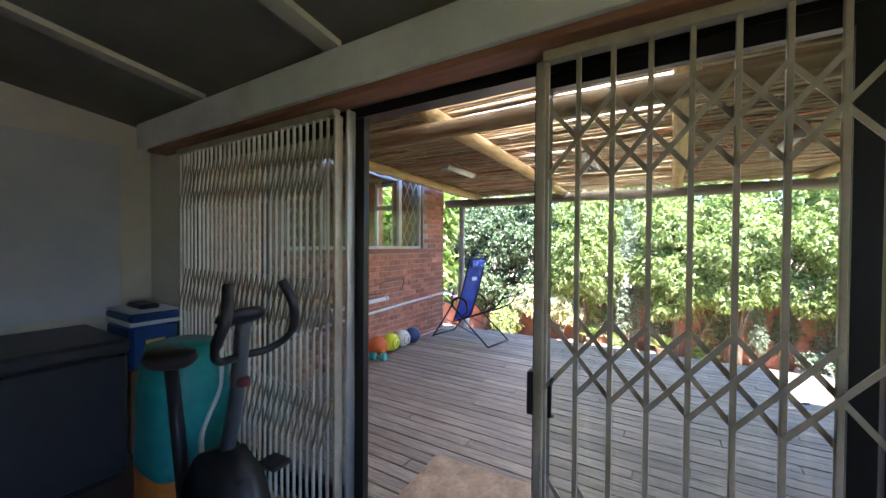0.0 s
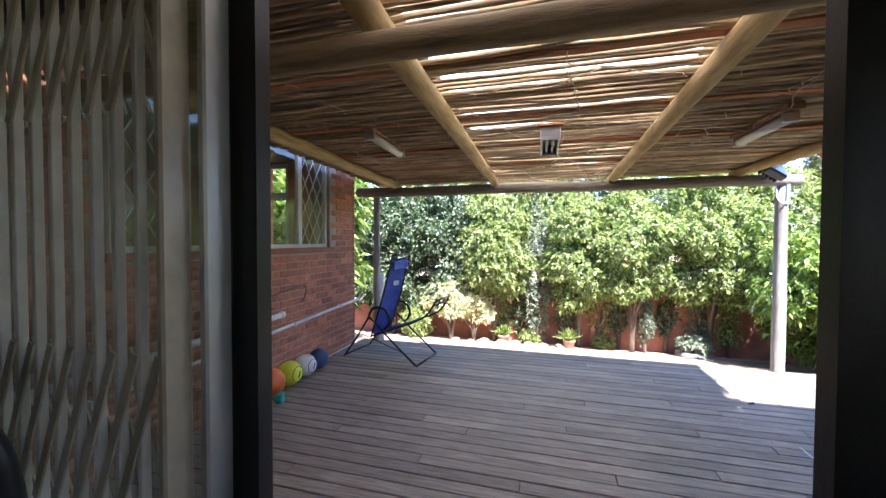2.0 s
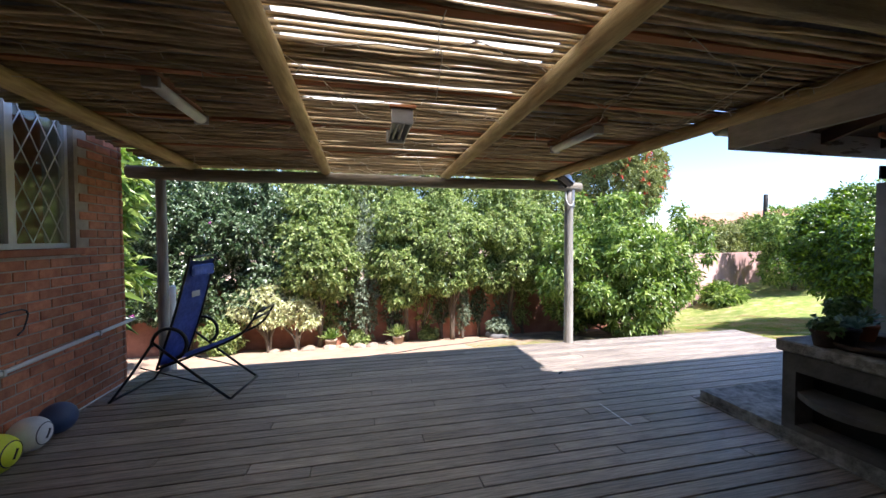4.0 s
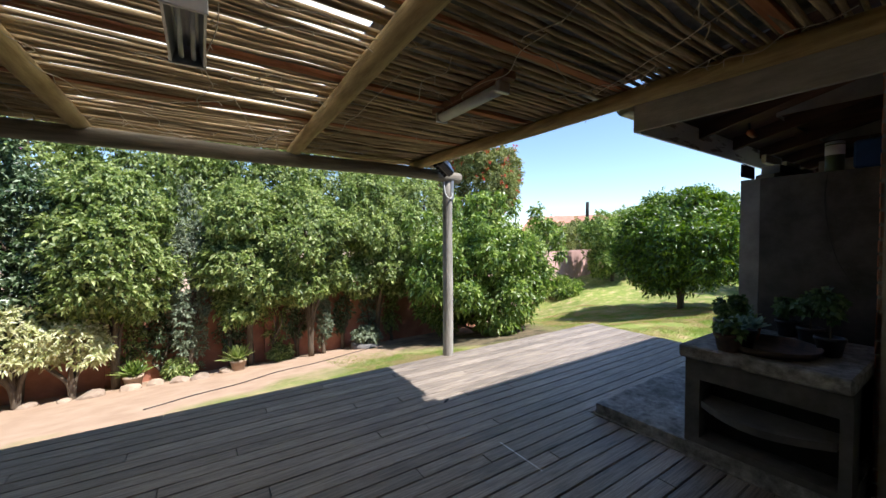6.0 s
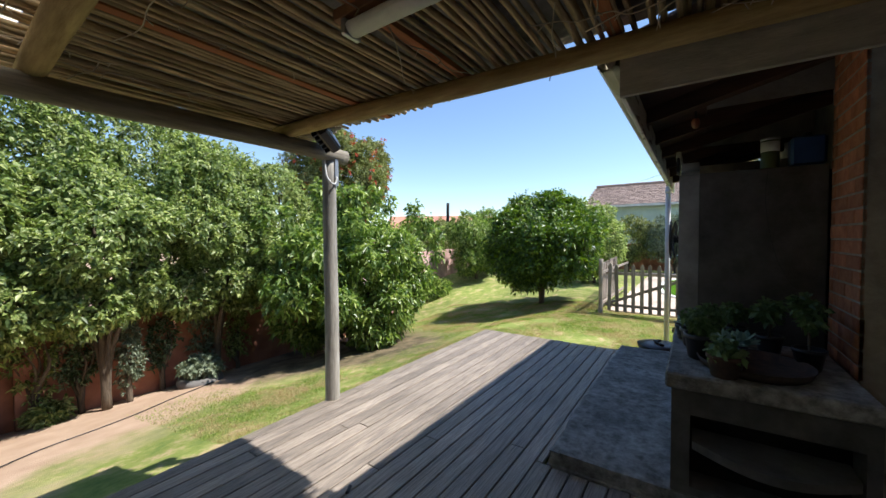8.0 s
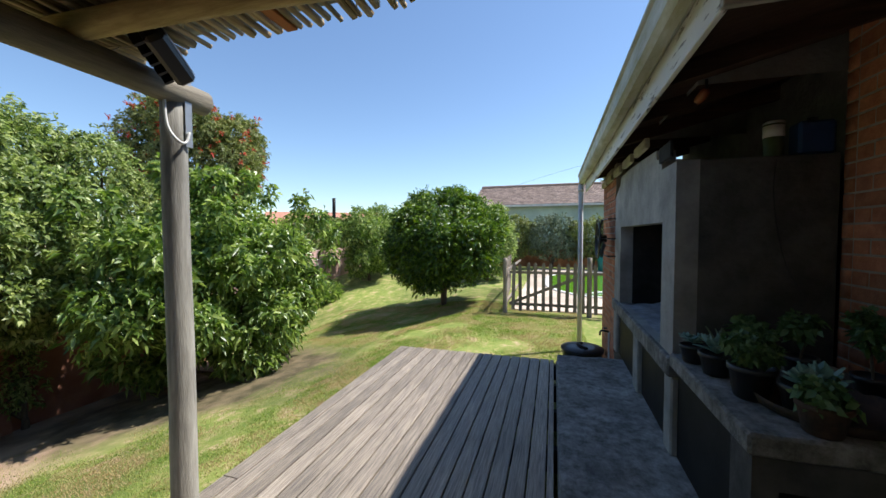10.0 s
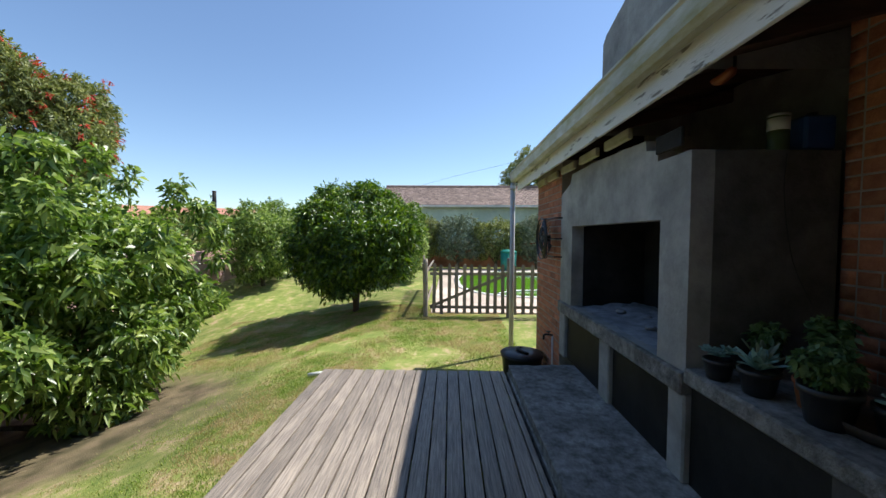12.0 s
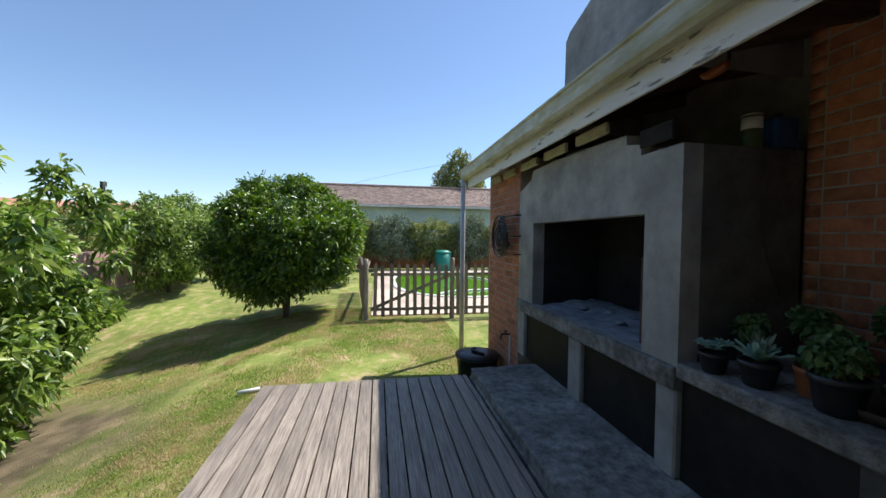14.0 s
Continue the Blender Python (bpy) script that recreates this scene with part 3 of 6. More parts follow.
def trellis(name, x0, x1, n, half, label, lead, w, lw, zs, bar_mat):
    """A folding security gate: uprights with bands of crossing flat bars."""
    g = thing(name, (0, 0, 0), 0, label, "security gate", "folding gates")
    y = 1.215
    xs = [x0 + (x1 - x0) * i / (n - 1) for i in range(n)]
    up = finish(box(-w, w, -0.008, 0.008, RZ + 0.02, 2.2, 0.0015), "upright", bar_mat)
    for i, x in enumerate(xs):
        piece("upright", up, g, pose(x, y, 0))
    step = xs[1] - xs[0]
    span = 2
    for z in zs:
        for sgn, dy in ((1, -0.0115), (-1, 0.0115)):
            L = math.hypot(span * step, 2 * half)
            bar = finish(box(-L / 2, L / 2, -0.002, 0.002, -0.0075, 0.0075), "lattice_bar", M_GATE)
            a = math.degrees(math.atan2(2 * half * sgn, span * step))
            for i in range(n - span):
                piece("lattice_bar", bar, g, pose((xs[i] + xs[i + span]) / 2, y + dy, z, 0, -a, 0))
    part("top_track", box(min(x0, x1) - 0.01, max(x0, x1) + 0.01, y - 0.022, y + 0.022, 2.2, 2.234, 0.002), M_GATE, g)
    part("bottom_track", box(min(x0, x1) - 0.01, max(x0, x1) + 0.01, y - 0.018, y + 0.018, RZ + 0.001, RZ + 0.02, 0.002), M_GATE, g)
    part("leading_post", box(lead - lw, lead + lw, y - 0.026, y + 0.026, RZ + 0.021, 2.199, 0.004), M_GATE, g)
    return g


trellis("folding_gate", -3.0, -1.445, 31, 0.145, "cream steel folding security gate, pushed together", -1.425, 0.0055, 0.008, (0.68, 1.26, 1.96), M_GATEWHITE)
gate2 = trellis("folding_gate", -0.42, 0.396, 9, 0.125, "cream steel folding security gate, drawn out wide", -0.437, 0.0075, 0.015, (0.66, 1.22, 1.93), M_GATE)
part("lock_case", box(-0.475, -0.453, 1.19, 1.24, 1.0, 1.15, 0.004), M_BLACK, gate2)
part("handle", tube([(-0.385, 1.185, 1.02), (-0.385, 1.15, 1.03), (-0.385, 1.15, 1.13), (-0.385, 1.185, 1.14)], 0.007, 6), M_BLACKMET, gate2)

# brick wing beside the deck
WX = -3.66
WIN = (2.55, 5.2, 1.5, 2.72)
solo("wall_brick_wing", wall_holes("x", WX - 0.25, WX - 0.004, 1.402, 5.88, -1.2, 3.0, [WIN]), M_MORTAR, "mortar bed of the red face brick wall", "wall", "structure")
solo("wall_wing_end", wall_holes("y", 5.6, 5.868, -8.5, WX - 0.25, -1.2, 3.0, [(-5.14, -4.64, 1.45, 2.77)]), M_BRICK_J, "red brick end wall of the house wing", "wall", "structure")
solo("wing_floor", box(-8.5, WX - 0.251, 1.0, 5.6, -0.3, 0.0), M_FLOOR, "dim floor inside the house wing", "floor", "structure")
solo("wing_ceiling", box(-8.5, WX - 0.251, 1.0, 5.6, 2.8, 2.9), M_CEIL, "dim ceiling inside the house wing", "ceiling", "structure")
solo("wall_wing_back", wall_holes("x", -8.6, -8.501, 1.0, 5.6, 0.0, 2.8, [(1.6, 2.6, 0.9, 2.4)]), M_CREAM, "far inside wall of the house wing", "wall", "structure")
solo("wall_wing_inner", box(-8.5, -3.91, 1.0, 1.27, 0.0, 2.8), M_CREAM, "inside cross wall of the house wing", "wall", "structure")
solo("wing_roof", box(-9.0, -3.4, 2.0, 6.2, 3.0, 3.15), M_TILE, "low roof of the brick wing", "roof", "structure")

win = thing("window_1", (0, 0, 0), 0, "white steel window with a diamond-leaded side pane", "window", "", "structure")
fx0, fx1 = WX - 0.1, WX - 0.05
mull = [2.55, 3.15, 4.63, 5.2]
part("window_frame", wall_holes("x", fx0, fx1, 2.55, 5.2, 1.5, 2.72, [(a + 0.035, b - 0.035, 1.545, 2.68) for a, b in zip(mull, mull[1:])]), M_WHITE, win)
for a, b in zip(mull, mull[1:]):
    g = part("pane", box(fx0 + 0.022, fx0 + 0.028, a + 0.03, b - 0.03, 1.54, 2.685), M_GLASS, win)
    g.visible_shadow = False
bm = bmesh.new()
for a, b in ((4.665, 5.165), (2.585, 3.115)):
    for k in range(-5, 6):
        for s in (1, -1):
            h, q = 2.68 - 1.545, (b - a)
            pts = []
            for t in np.linspace(0, 1, 41):
                yy, zz = a + q * (k * 0.33 + (t * h * 0.55 / q if s > 0 else 1 - t * h * 0.55 / q)), 1.545 + t * h
                if a < yy < b:
                    pts.append((fx0 + 0.034, yy, zz))
            if len(pts) > 2:
                tube([pts[0], pts[-1]], 0.006, 4, bm)
part("lead_lattice", bm, M_WHITE, win)
solo("window_sill", box(WX - 0.1, WX + 0.035, 2.5, 5.25, 1.44, 1.5, 0.006), M_BRICK, "red-brown sloping brick window sill", "window sill", "structure")
win2 = thing("window_2", (0, 0, 0), 0, "white window in the far wall of the house wing", "window", "", "structure")
part("window_frame", wall_holes("y", 5.62, 5.67, -5.14, -4.64, 1.45, 2.77, [(-5.08, -4.7, 1.5, 2.25), (-5.08, -4.7, 2.33, 2.71)]), M_WHITE, win2)

# ---- deck ----
DK = 0.118
DECK_N = 6.14
deck = thing("deck", (0, 0, 0), 0, "weathered grey-brown timber deck of long boards", "deck", "", "structure")
bm = bmesh.new()
for x in np.arange(-3.4, 5.0, 0.6):
    box(x - 0.03, x + 0.03, 1.45, 6.05, -0.2, -0.027, 0, bm)
part("joists", bm, M_JOIST, deck)
part("front_skirt", box(-3.6, 5.08, 6.06, 6.09, -1.2, -0.026), M_JOIST, deck)
part("end_skirt", box(5.05, 5.08, 4.12, 6.06, -0.7, -0.026), M_JOIST, deck)

# garden wall
solo("garden_wall", box(-16, 7.5, 12.35, 12.55, -2.0, 0.28, 0.01), M_GARDENWALL, "terracotta plastered garden wall, partly overgrown", "garden wall", "structure")
for k, x in enumerate((-11.3, -8.3, -5.3, -2.3, 0.7, 3.7, 6.7)):
    solo("wall_pier", box(x - 0.17, x + 0.17, 12.24, 12.349, -2.0, 0.3, 0.01), M_GARDENWALL, "terracotta pier of the garden wall", "pier", "structure", "garden wall piers")
bm = bmesh.new()
a, b = Vector((7.5, 12.45, 0)), Vector((26, 16.5, 0))
d = (b - a).normalized()
s = Vector((-d.y, d.x, 0)) * 0.1
vs = []
for p in (a, b):
    for q in (s, -s):
        for z in (-2.0, 0.9):
            vs.append(bm.verts.new((p.x + q.x, p.y + q.y, z)))
for f in ((0, 1, 3, 2), (4, 6, 7, 5), (0, 4, 5, 1), (2, 3, 7, 6), (1, 5, 7, 3)):
    bm.faces.new([vs[i] for i in f])
solo("garden_wall_far", bm, M_PINKWALL, "pale pink stretch of the garden wall", "garden wall", "structure")

# ---- pergola ----
PZ = 2.36
perg = thing("pergola", (0, 0, 0), 0, "rustic pergola of round poles roofed with thin laths", "pergola")
part("front_beam", log((-3.72, 6.11, PZ), (2.12, 6.11, PZ - 0.03), 0.076, 0.07, 0.03, seed=1), M_LOGG, perg, smooth=True)
part("house_beam", log((-3.6, 2.1, PZ), (2.0, 2.1, PZ), 0.056, 0.062, 0.02, seed=2), M_LOGX, perg, smooth=True)
for k, (x, r) in enumerate(((-3.05, 0.06), (-1.53, 0.065), (0.06, 0.066), (1.86, 0.06))):
    part("rafter", log((x - 0.05 if x == 0.06 else x, 1.95, 2.525), (x if x < 1 else 1.48, 6.22, 2.436), r, r * 0.92, 0.02, seed=5 + k), M_LOGY, perg, smooth=True)
for x, r in ((-3.4, 0.055), (1.95, 0.066)):
    part("post", log((x, 6.13, -1.1), (x, 6.13, PZ - 0.05), r * 1.08, r * 0.95, 0.015, seed=int(x * 10)), M_LOGZ, perg, smooth=True)
rg = random.Random(4)
lath_meshes = []
for k in range(14):
    r = 0.0134 + 0.0015 * (k % 5)
    pts = [(x, 0.03 * noise.noise((x * 1.1, k * 7.3, 1)) + 0.012 * noise.noise((x * 4, k * 7.3, 1)), 0.01 * noise.noise((x * 1.3, k * 3.1, 5))) for x in np.linspace(-2.7, 2.7, 26)]
    lath_meshes.append(finish(tube(pts, [r * (1.15 - 0.3 * i / 25) for i in range(26)], 5), "lath", M_LATTE, True))
y = 1.75
while y < 6.42:
    z = 2.525 - 0.021 * (y - 1.95) + 0.075
    ob = piece("lath", rg.choice(lath_meshes), perg, pose(-0.8 + rg.uniform(-0.03, 0.03), y, z + rg.uniform(-0.004, 0.006), rg.uniform(0, 360), 0, rg.uniform(-0.25, 0.25) + rg.choice((0, 180))))
    y += rg.uniform(0.034, 0.07)
for y in (2.75, 3.6, 4.45, 5.3):
    z = 2.525 - 0.021 * (y - 1.95) + 0.055
    part("batten", box(-3.4, 1.9, y - 0.03, y + 0.03, z, z + 0.035, 0.003), M_BATTEN, perg)


def corrugated(x0, x1, y0, y1, z0, material, name):
    bm = bmesh.new()
    n = int((x1 - x0) / 0.019)
    rows = []
    for i in range(n + 1):
        x = x0 + (x1 - x0) * i / n
        dz = 0.009 * math.sin(x / 0.076 * 2 * math.pi)
        rows.append([bm.verts.new((x, yy, z0 - 0.021 * (yy - 1.95) + dz)) for yy in (y0, y1)])
    for a, b in zip(rows, rows[1:]):
        bm.faces.new((a[0], b[0], b[1], a[1]))
    return part(name, bm, material, perg, smooth=True)


corrugated(-3.55, -1.5, 1.5, 6.5, 2.68, M_SHEETGREY, "roof_sheet")
corrugated(-1.5, 0.0, 1.5, 6.5, 2.684, M_SHEETCLEAR, "clear_roof_sheet")
corrugated(0.0, 1.84, 1.5, 3.9, 2.68, M_SHEETGREY, "roof_sheet")
corrugated(0.0, 1.93, 3.9, 6.5, 2.68, M_SHEETGREY, "roof_sheet")

# ---- braai building ----
BY = 3.37
FB = (3.39, 5.09, 0.75, 1.64)
bra = thing("barbecue", (0, 0, 0), 0, "large grey plastered built-in barbecue with open fireplace", "barbecue")
bm = bmesh.new()
co_ = [(3.1, 0.752), (5.49, 0.752), (5.49, 2.02), (3.1, 2.02)]
ci_ = [(FB[0], 0.756), (FB[1], 0.756), (FB[1], FB[3]), (FB[0], FB[3])]
lo_ = [[bm.verts.new((x, yy, z)) for x, z in c] for yy in (BY, BY - 0.13) for c in (co_, ci_)]
for i in range(4):
    j = (i + 1) % 4
    for a, b in ((0, 1), (3, 2), (2, 0), (1, 3)):
        bm.faces.new((lo_[a][i], lo_[a][j], lo_[b][j], lo_[b][i]))
bmesh.ops.recalc_face_normals(bm, faces=bm.faces[:])
part("front_wall", bm, M_PLASTER, bra)
# same plaster as the front wall, coloured darker for its shaded side
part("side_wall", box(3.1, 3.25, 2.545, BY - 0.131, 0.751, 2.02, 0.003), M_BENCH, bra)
bm = bmesh.new()
v = [bm.verts.new((x, yy, z)) for yy in (BY, BY - 0.13) for x, z in ((3.44, 2.021), (3.44, 2.09), (3.58, 2.12), (3.59, 2.19), (3.95, 2.205), (4.55, 2.225), (5.12, 2.215), (5.17, 2.12), (5.49, 2.021))]
bm.faces.new(v[:9])
bm.faces.new(v[9:][::-1])
for i in range(9):
    j = (i + 1) % 9
    bm.faces.new((v[i], v[9 + i], v[9 + j], v[j]))
part("hood", bm, M_PLASTER, bra)
part("shelf", box(3.1, 5.49, 2.5, BY + 0.03, 0.62, 0.75, 0.01), M_CONC, bra, "rough concrete hearth slab")
part("firebox_lining", wall_holes("y", 2.5, 2.56, 3.251, 5.49, 0.75, 2.0, []), M_SOOT, bra)
part("firebox_side", box(5.1, 5.49, 2.561, BY - 0.131, 0.75, 2.0), M_SOOT, bra)
part("firebox_cheek", box(3.251, 3.30, 2.561, BY - 0.131, 0.751, 2.0), M_SOOT, bra)
part("firebox_top", box(3.251, 5.1, 2.561, BY - 0.131, 1.95, 2.0), M_SOOT, bra)
for x0, x1 in ((3.1, 3.26), (4.1, 4.3), (5.3, 5.49)):
    part("pillar", box(x0, x1, 2.55, BY + 0.005, 0.096, 0.62, 0.012), M_PLASTER, bra)
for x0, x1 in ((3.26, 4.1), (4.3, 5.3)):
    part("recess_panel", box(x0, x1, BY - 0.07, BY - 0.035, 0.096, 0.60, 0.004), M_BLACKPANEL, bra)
bm = box(2.1, 5.07, 2.56, 4.075, -0.2, 0.1, 0)
bmesh.ops.subdivide_edges(bm, edges=bm.edges[:], cuts=40, use_grid_fill=True)
for v in bm.verts:
    if v.co.z > -0.15:
        q = noise.noise(v.co * 7) + 0.6 * noise.noise(v.co * 19)
        e = min(v.co.x - 2.1, 4.075 - v.co.y, 5.07 - v.co.x)
        if e < 0.001 and v.co.z > 0.0:
            v.co.x += (0.012 if v.co.x < 2.12 else -0.012 if v.co.x > 5.0 else 0) * (1 + q)
            v.co.y -= 0.012 * (1 + q) if v.co.y > 4.0 else 0
            v.co.z -= 0.012 * max(0, 0.6 + q) if v.co.z > 0.09 else 0
        elif v.co.z > 0.09:
            v.co.z += 0.003 * q
solo("concrete_step", bm, M_CONC, "low worn concrete step in front of the barbecue", "step", "structure")

# plant bench beside the barbecue
bench = thing("plant_bench", (0, 0, 0), 0, "grey concrete bench with pots standing on it", "bench")
part("slab", box(2.08, 3.095, 2.545, 3.39, 0.695, 0.785, 0.012), M_CONC, bench)
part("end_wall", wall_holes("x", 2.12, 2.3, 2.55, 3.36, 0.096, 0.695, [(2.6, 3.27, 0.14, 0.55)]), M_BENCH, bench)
bm = bmesh.new()
arc_ = [(2.125 - 0.16 * math.sin(math.pi * q / 12), 3.26 - 0.65 * q / 12) for q in range(13)]
lo_a = [[bm.verts.new((x, yy, z)) for x, yy in arc_ + [(2.299, 2.61), (2.299, 3.26)]] for z in (0.36, 0.405)]
bm.faces.new(lo_a[0][::-1])
bm.faces.new(lo_a[1])
for i in range(15):
    j = (i + 1) % 15
    bm.faces.new((lo_a[0][i], lo_a[0][j], lo_a[1][j], lo_a[1][i]))
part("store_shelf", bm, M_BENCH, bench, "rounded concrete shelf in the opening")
# black panel made solid; its end paints the shade inside the store opening
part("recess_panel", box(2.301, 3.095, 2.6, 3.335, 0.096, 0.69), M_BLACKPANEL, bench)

# lean-to roof
GY = 3.6
lean = thing("lean_to_roof", (0, 0, 0), 0, "old tiled lean-to roof with peeling white fascia", "roof", "", "structure")
part("fascia", box(1.86, 7.16, GY - 0.025, GY, 2.285, 2.47, 0.004), M_PEEL, lean)
part("gable_board", box(1.835, 1.86, 1.5, GY, 2.285, 2.5, 0.004), M_WEATHER, lean)
bm = bmesh.new()
prof = [(0.005, 0.15), (0.005, 0.02), (0.03, 0.0), (0.08, 0.0), (0.105, 0.03), (0.11, 0.13), (0.125, 0.14), (0.125, 0.155), (0.1, 0.15), (0.095, 0.04), (0.075, 0.012), (0.035, 0.012), (0.015, 0.03), (0.015, 0.15)]
ra = [bm.verts.new((1.8, GY + a, 2.42 + b)) for a, b in prof]
rb = [bm.verts.new((7.23, GY + a, 2.42 + b)) for a, b in prof]
for i in range(len(prof)):
    j = (i + 1) % len(prof)
    bm.faces.new((ra[i], ra[j], rb[j], rb[i]))
part("gutter", bm, M_GUTTER, lean, "white gutter stained with moss")
SL = math.tan(radians(14))
bm = bmesh.new()
for (x0, x1) in ((1.85, 7.36),):
    v = [bm.verts.new((x, yy, 2.48 + (GY - yy) * SL + dz)) for dz in (0, 0.03) for x, yy in ((x0, GY), (x1, GY), (x1, -0.5), (x0, -0.5))]
    bm.faces.new(v[3::-1])
    bm.faces.new(v[4:])
    for i in range(4):
        j = (i + 1) % 4
        bm.faces.new((v[i], v[j], v[4 + j], v[4 + i]))
part("roof_deck", bm, M_ROOFSHADE, lean)
for x in np.arange(2.1, 7.0, 0.72):
    bm = bmesh.new()
    v = [bm.verts.new((x + dx, yy, 2.477 + (GY - yy) * SL + dz)) for yy in (GY - 0.03, 0.0) for dx, dz in ((-0.025, 0), (0.025, 0), (0.025, -0.11), (-0.025, -0.11))]
    for i in range(4):
        j = (i + 1) % 4
        bm.faces.new((v[i], v[j], v[4 + j], v[4 + i]))
    bm.faces.new(v[3::-1])
    bm.faces.new(v[4:])
    part("rafter", bm, M_ROOFSHADE, lean)
bm = bmesh.new()
for k in range(int((7.45 - 1.82) / 0.2)):
    x = 1.92 + k * 0.2
    pts = [(x, yy, 2.555 + (GY - yy) * SL + 0.012) for yy in (GY + 0.09, 1.5, -0.5)]
    tube(pts, 0.085, 10, bm, squash=0.65)
part("roof_tiles", bm, M_TILE, lean, smooth=True)
chim = thing("chimney", (0, 0, 0), 0, "broad grey plastered chimney above the barbecue", "chimney", "", "structure")
bm = bmesh.new()
zs = [(2.55, 3.3, 4.79), (3.44, 3.31, 4.77), (3.5, 3.33, 4.7), (3.62, 3.6, 4.25)]
rings = []
for z, x0, x1 in zs:
    rings.append([bm.verts.new(p) for p in ((x0, 3.2, z), (x1, 3.2, z), (x1, 2.3, z), (x0, 2.3, z))])
for a, b in zip(rings, rings[1:]):
    for k in range(4):
        bm.faces.new((a[k], a[(k + 1) % 4], b[(k + 1) % 4], b[k]))
bm.faces.new(rings[-1])
part("stack", bm, M_PLASTER, chim)
solo("braai_back_wall", box(2.55, 3.09, 2.2, 2.53, -0.3, 2.78), M_MORTAR, "mortar bed of the back brick wall", "wall", "structure")
solo("house_return_wall", box(2.55, 2.75, 1.401, 2.199, -0.3, 3.0), M_CREAM, "short return wall of the house", "wall", "structure")
solo("braai_column_core", box(5.491, 6.69, 2.3, BY - 0.005, -0.7, 2.45), M_MORTAR, "mortar bed of the red brick pier", "wall", "structure")
solo("braai_rear_wall", box(3.1, 6.69, 2.0, 2.299, -0.7, 2.8), M_PLASTER, "rear wall behind the barbecue", "wall", "structure")

# downpipe
dp = thing("downpipe", (7.2, 3.67, 0), 0, "grey painted round downpipe under the gutter end", "downpipe")
part("pipe", tube([(0, 0, -0.6), (0, 0, 2.42)], 0.04, 14), M_GREYPIPE, dp, smooth=True)
part("collar", tube([(0, 0, 2.3), (0, 0, 2.36)], 0.047, 14), M_GREYPIPE, dp, smooth=True)

# ---- deck boards, each its own piece ----
rg = random.Random(11)
row, y = 0, 1.44
joints = {0: (-1.9, 1.5), 1: (-0.4,), 2: (-2.6, 0.9), 3: (0.3,), 4: (-1.2, 2.0)}
while y < DECK_N - 0.03:
    y1 = y + DK - 0.010
    x1 = 5.12 if y > 4.1 else 2.085
    cuts = [-3.64] + [c + rg.uniform(-0.25, 0.25) for c in joints[row % 5] if c < x1 - 0.4] + [x1 + rg.uniform(-0.008, 0.008)]
    for a, b in zip(cuts, cuts[1:]):
        c = (a + b) / 2
        me = finish(box(a + 0.003 - c, b - 0.003 - c, -(DK - 0.010) / 2, (DK - 0.010) / 2, -0.024, 0.0, 0.003), "board", M_DECK)
        piece("board", me, deck, pose(c, (y + y1) / 2, rg.uniform(-0.0025, 0.0015), rg.uniform(-0.3, 0.3), 0, 0))
    if 4.0 < y < 4.1:
        # ripped board along the step
        me = finish(box(-1.51, 1.51, -0.021, 0.021, -0.024, 0.0, 0.003), "board", M_DECK)
        piece("board", me, deck, pose(3.605, y1 - 0.021, 0))
    y += DK
    row += 1
solo("white_scratch", tube([(1.1, 3.775, 0.002), (1.1, 4.183, 0.002)], 0.006, 4, squash=0.2), M_WHITE, "thin white chalk line on the deck boards", "mark")
mat_ = thing("door_mat", (-1.05, 1.98, 0.002), 4, "beige rough door mat lying on the deck", "door mat")
M_MAT = mat("mat pile", (0.36, 0.26, 0.17), (0.52, 0.4, 0.28), 0.95, 40, bump=0.8, bscale=200, rnd=0)
bm = box(-0.42, 0.42, -0.29, 0.29, 0, 0.014, 0.004)
part("mat_body", bm, M_MAT, mat_)
bm = bmesh.new()
for s in (-1, 1):
    box(-0.425, 0.425, s * 0.3 - 0.012, s * 0.3 + 0.012, 0, 0.012, 0.003, bm)
    box(s * 0.432 - 0.012, s * 0.432 + 0.012, -0.312, 0.312, 0, 0.012, 0.003, bm)
part("edge_binding", bm, M_MAT, mat_)

# ---- room things ----
M_FREEZER = plain("freezer enamel", (0.035, 0.036, 0.04), 0.45)
fr = thing("chest_freezer", (-3.22, 0.15, RZ), 0, "grey chest freezer standing against the wall", "freezer")
part("body", box(-0.36, 0.36, -0.72, 0.72, 0.04, 0.76, 0.015), M_FREEZER, fr)
part("lid", box(-0.37, 0.375, -0.73, 0.73, 0.765, 0.85, 0.02), M_FREEZER, fr)
part("plinth", box(-0.33, 0.33, -0.69, 0.69, 0, 0.04), M_BLACK, fr)
M_BLUE = plain("blue plastic", (0.015, 0.06, 0.2), 0.35)
M_CARD = plain("brown cardboard", (0.3, 0.17, 0.09), 0.85)
cb = thing("cardboard_box", (-3.33, 1.1, RZ), 0, "brown cardboard box in the corner under the cool box", "box")
part("carton", box(-0.2, 0.2, -0.13, 0.13, 0, 0.56, 0.004), M_CARD, cb)
part("tape", box(-0.201, 0.203, -0.025, 0.025, 0.1, 0.564), M_MAT, cb)
co = thing("cool_box", (-3.3, 1.1, RZ + 0.565), 0, "blue cool box with white trim on a box", "cool box")
part("body", box(-0.21, 0.21, -0.145, 0.145, 0, 0.3, 0.02), M_BLUE, co)
part("white_band", box(-0.216, 0.216, -0.15, 0.15, 0.3, 0.325, 0.004), M_WHITE, co)
lid = part("lid", box(-0.215, 0.215, -0.15, 0.15, 0.326, 0.385, 0.018), M_BLUE, co)
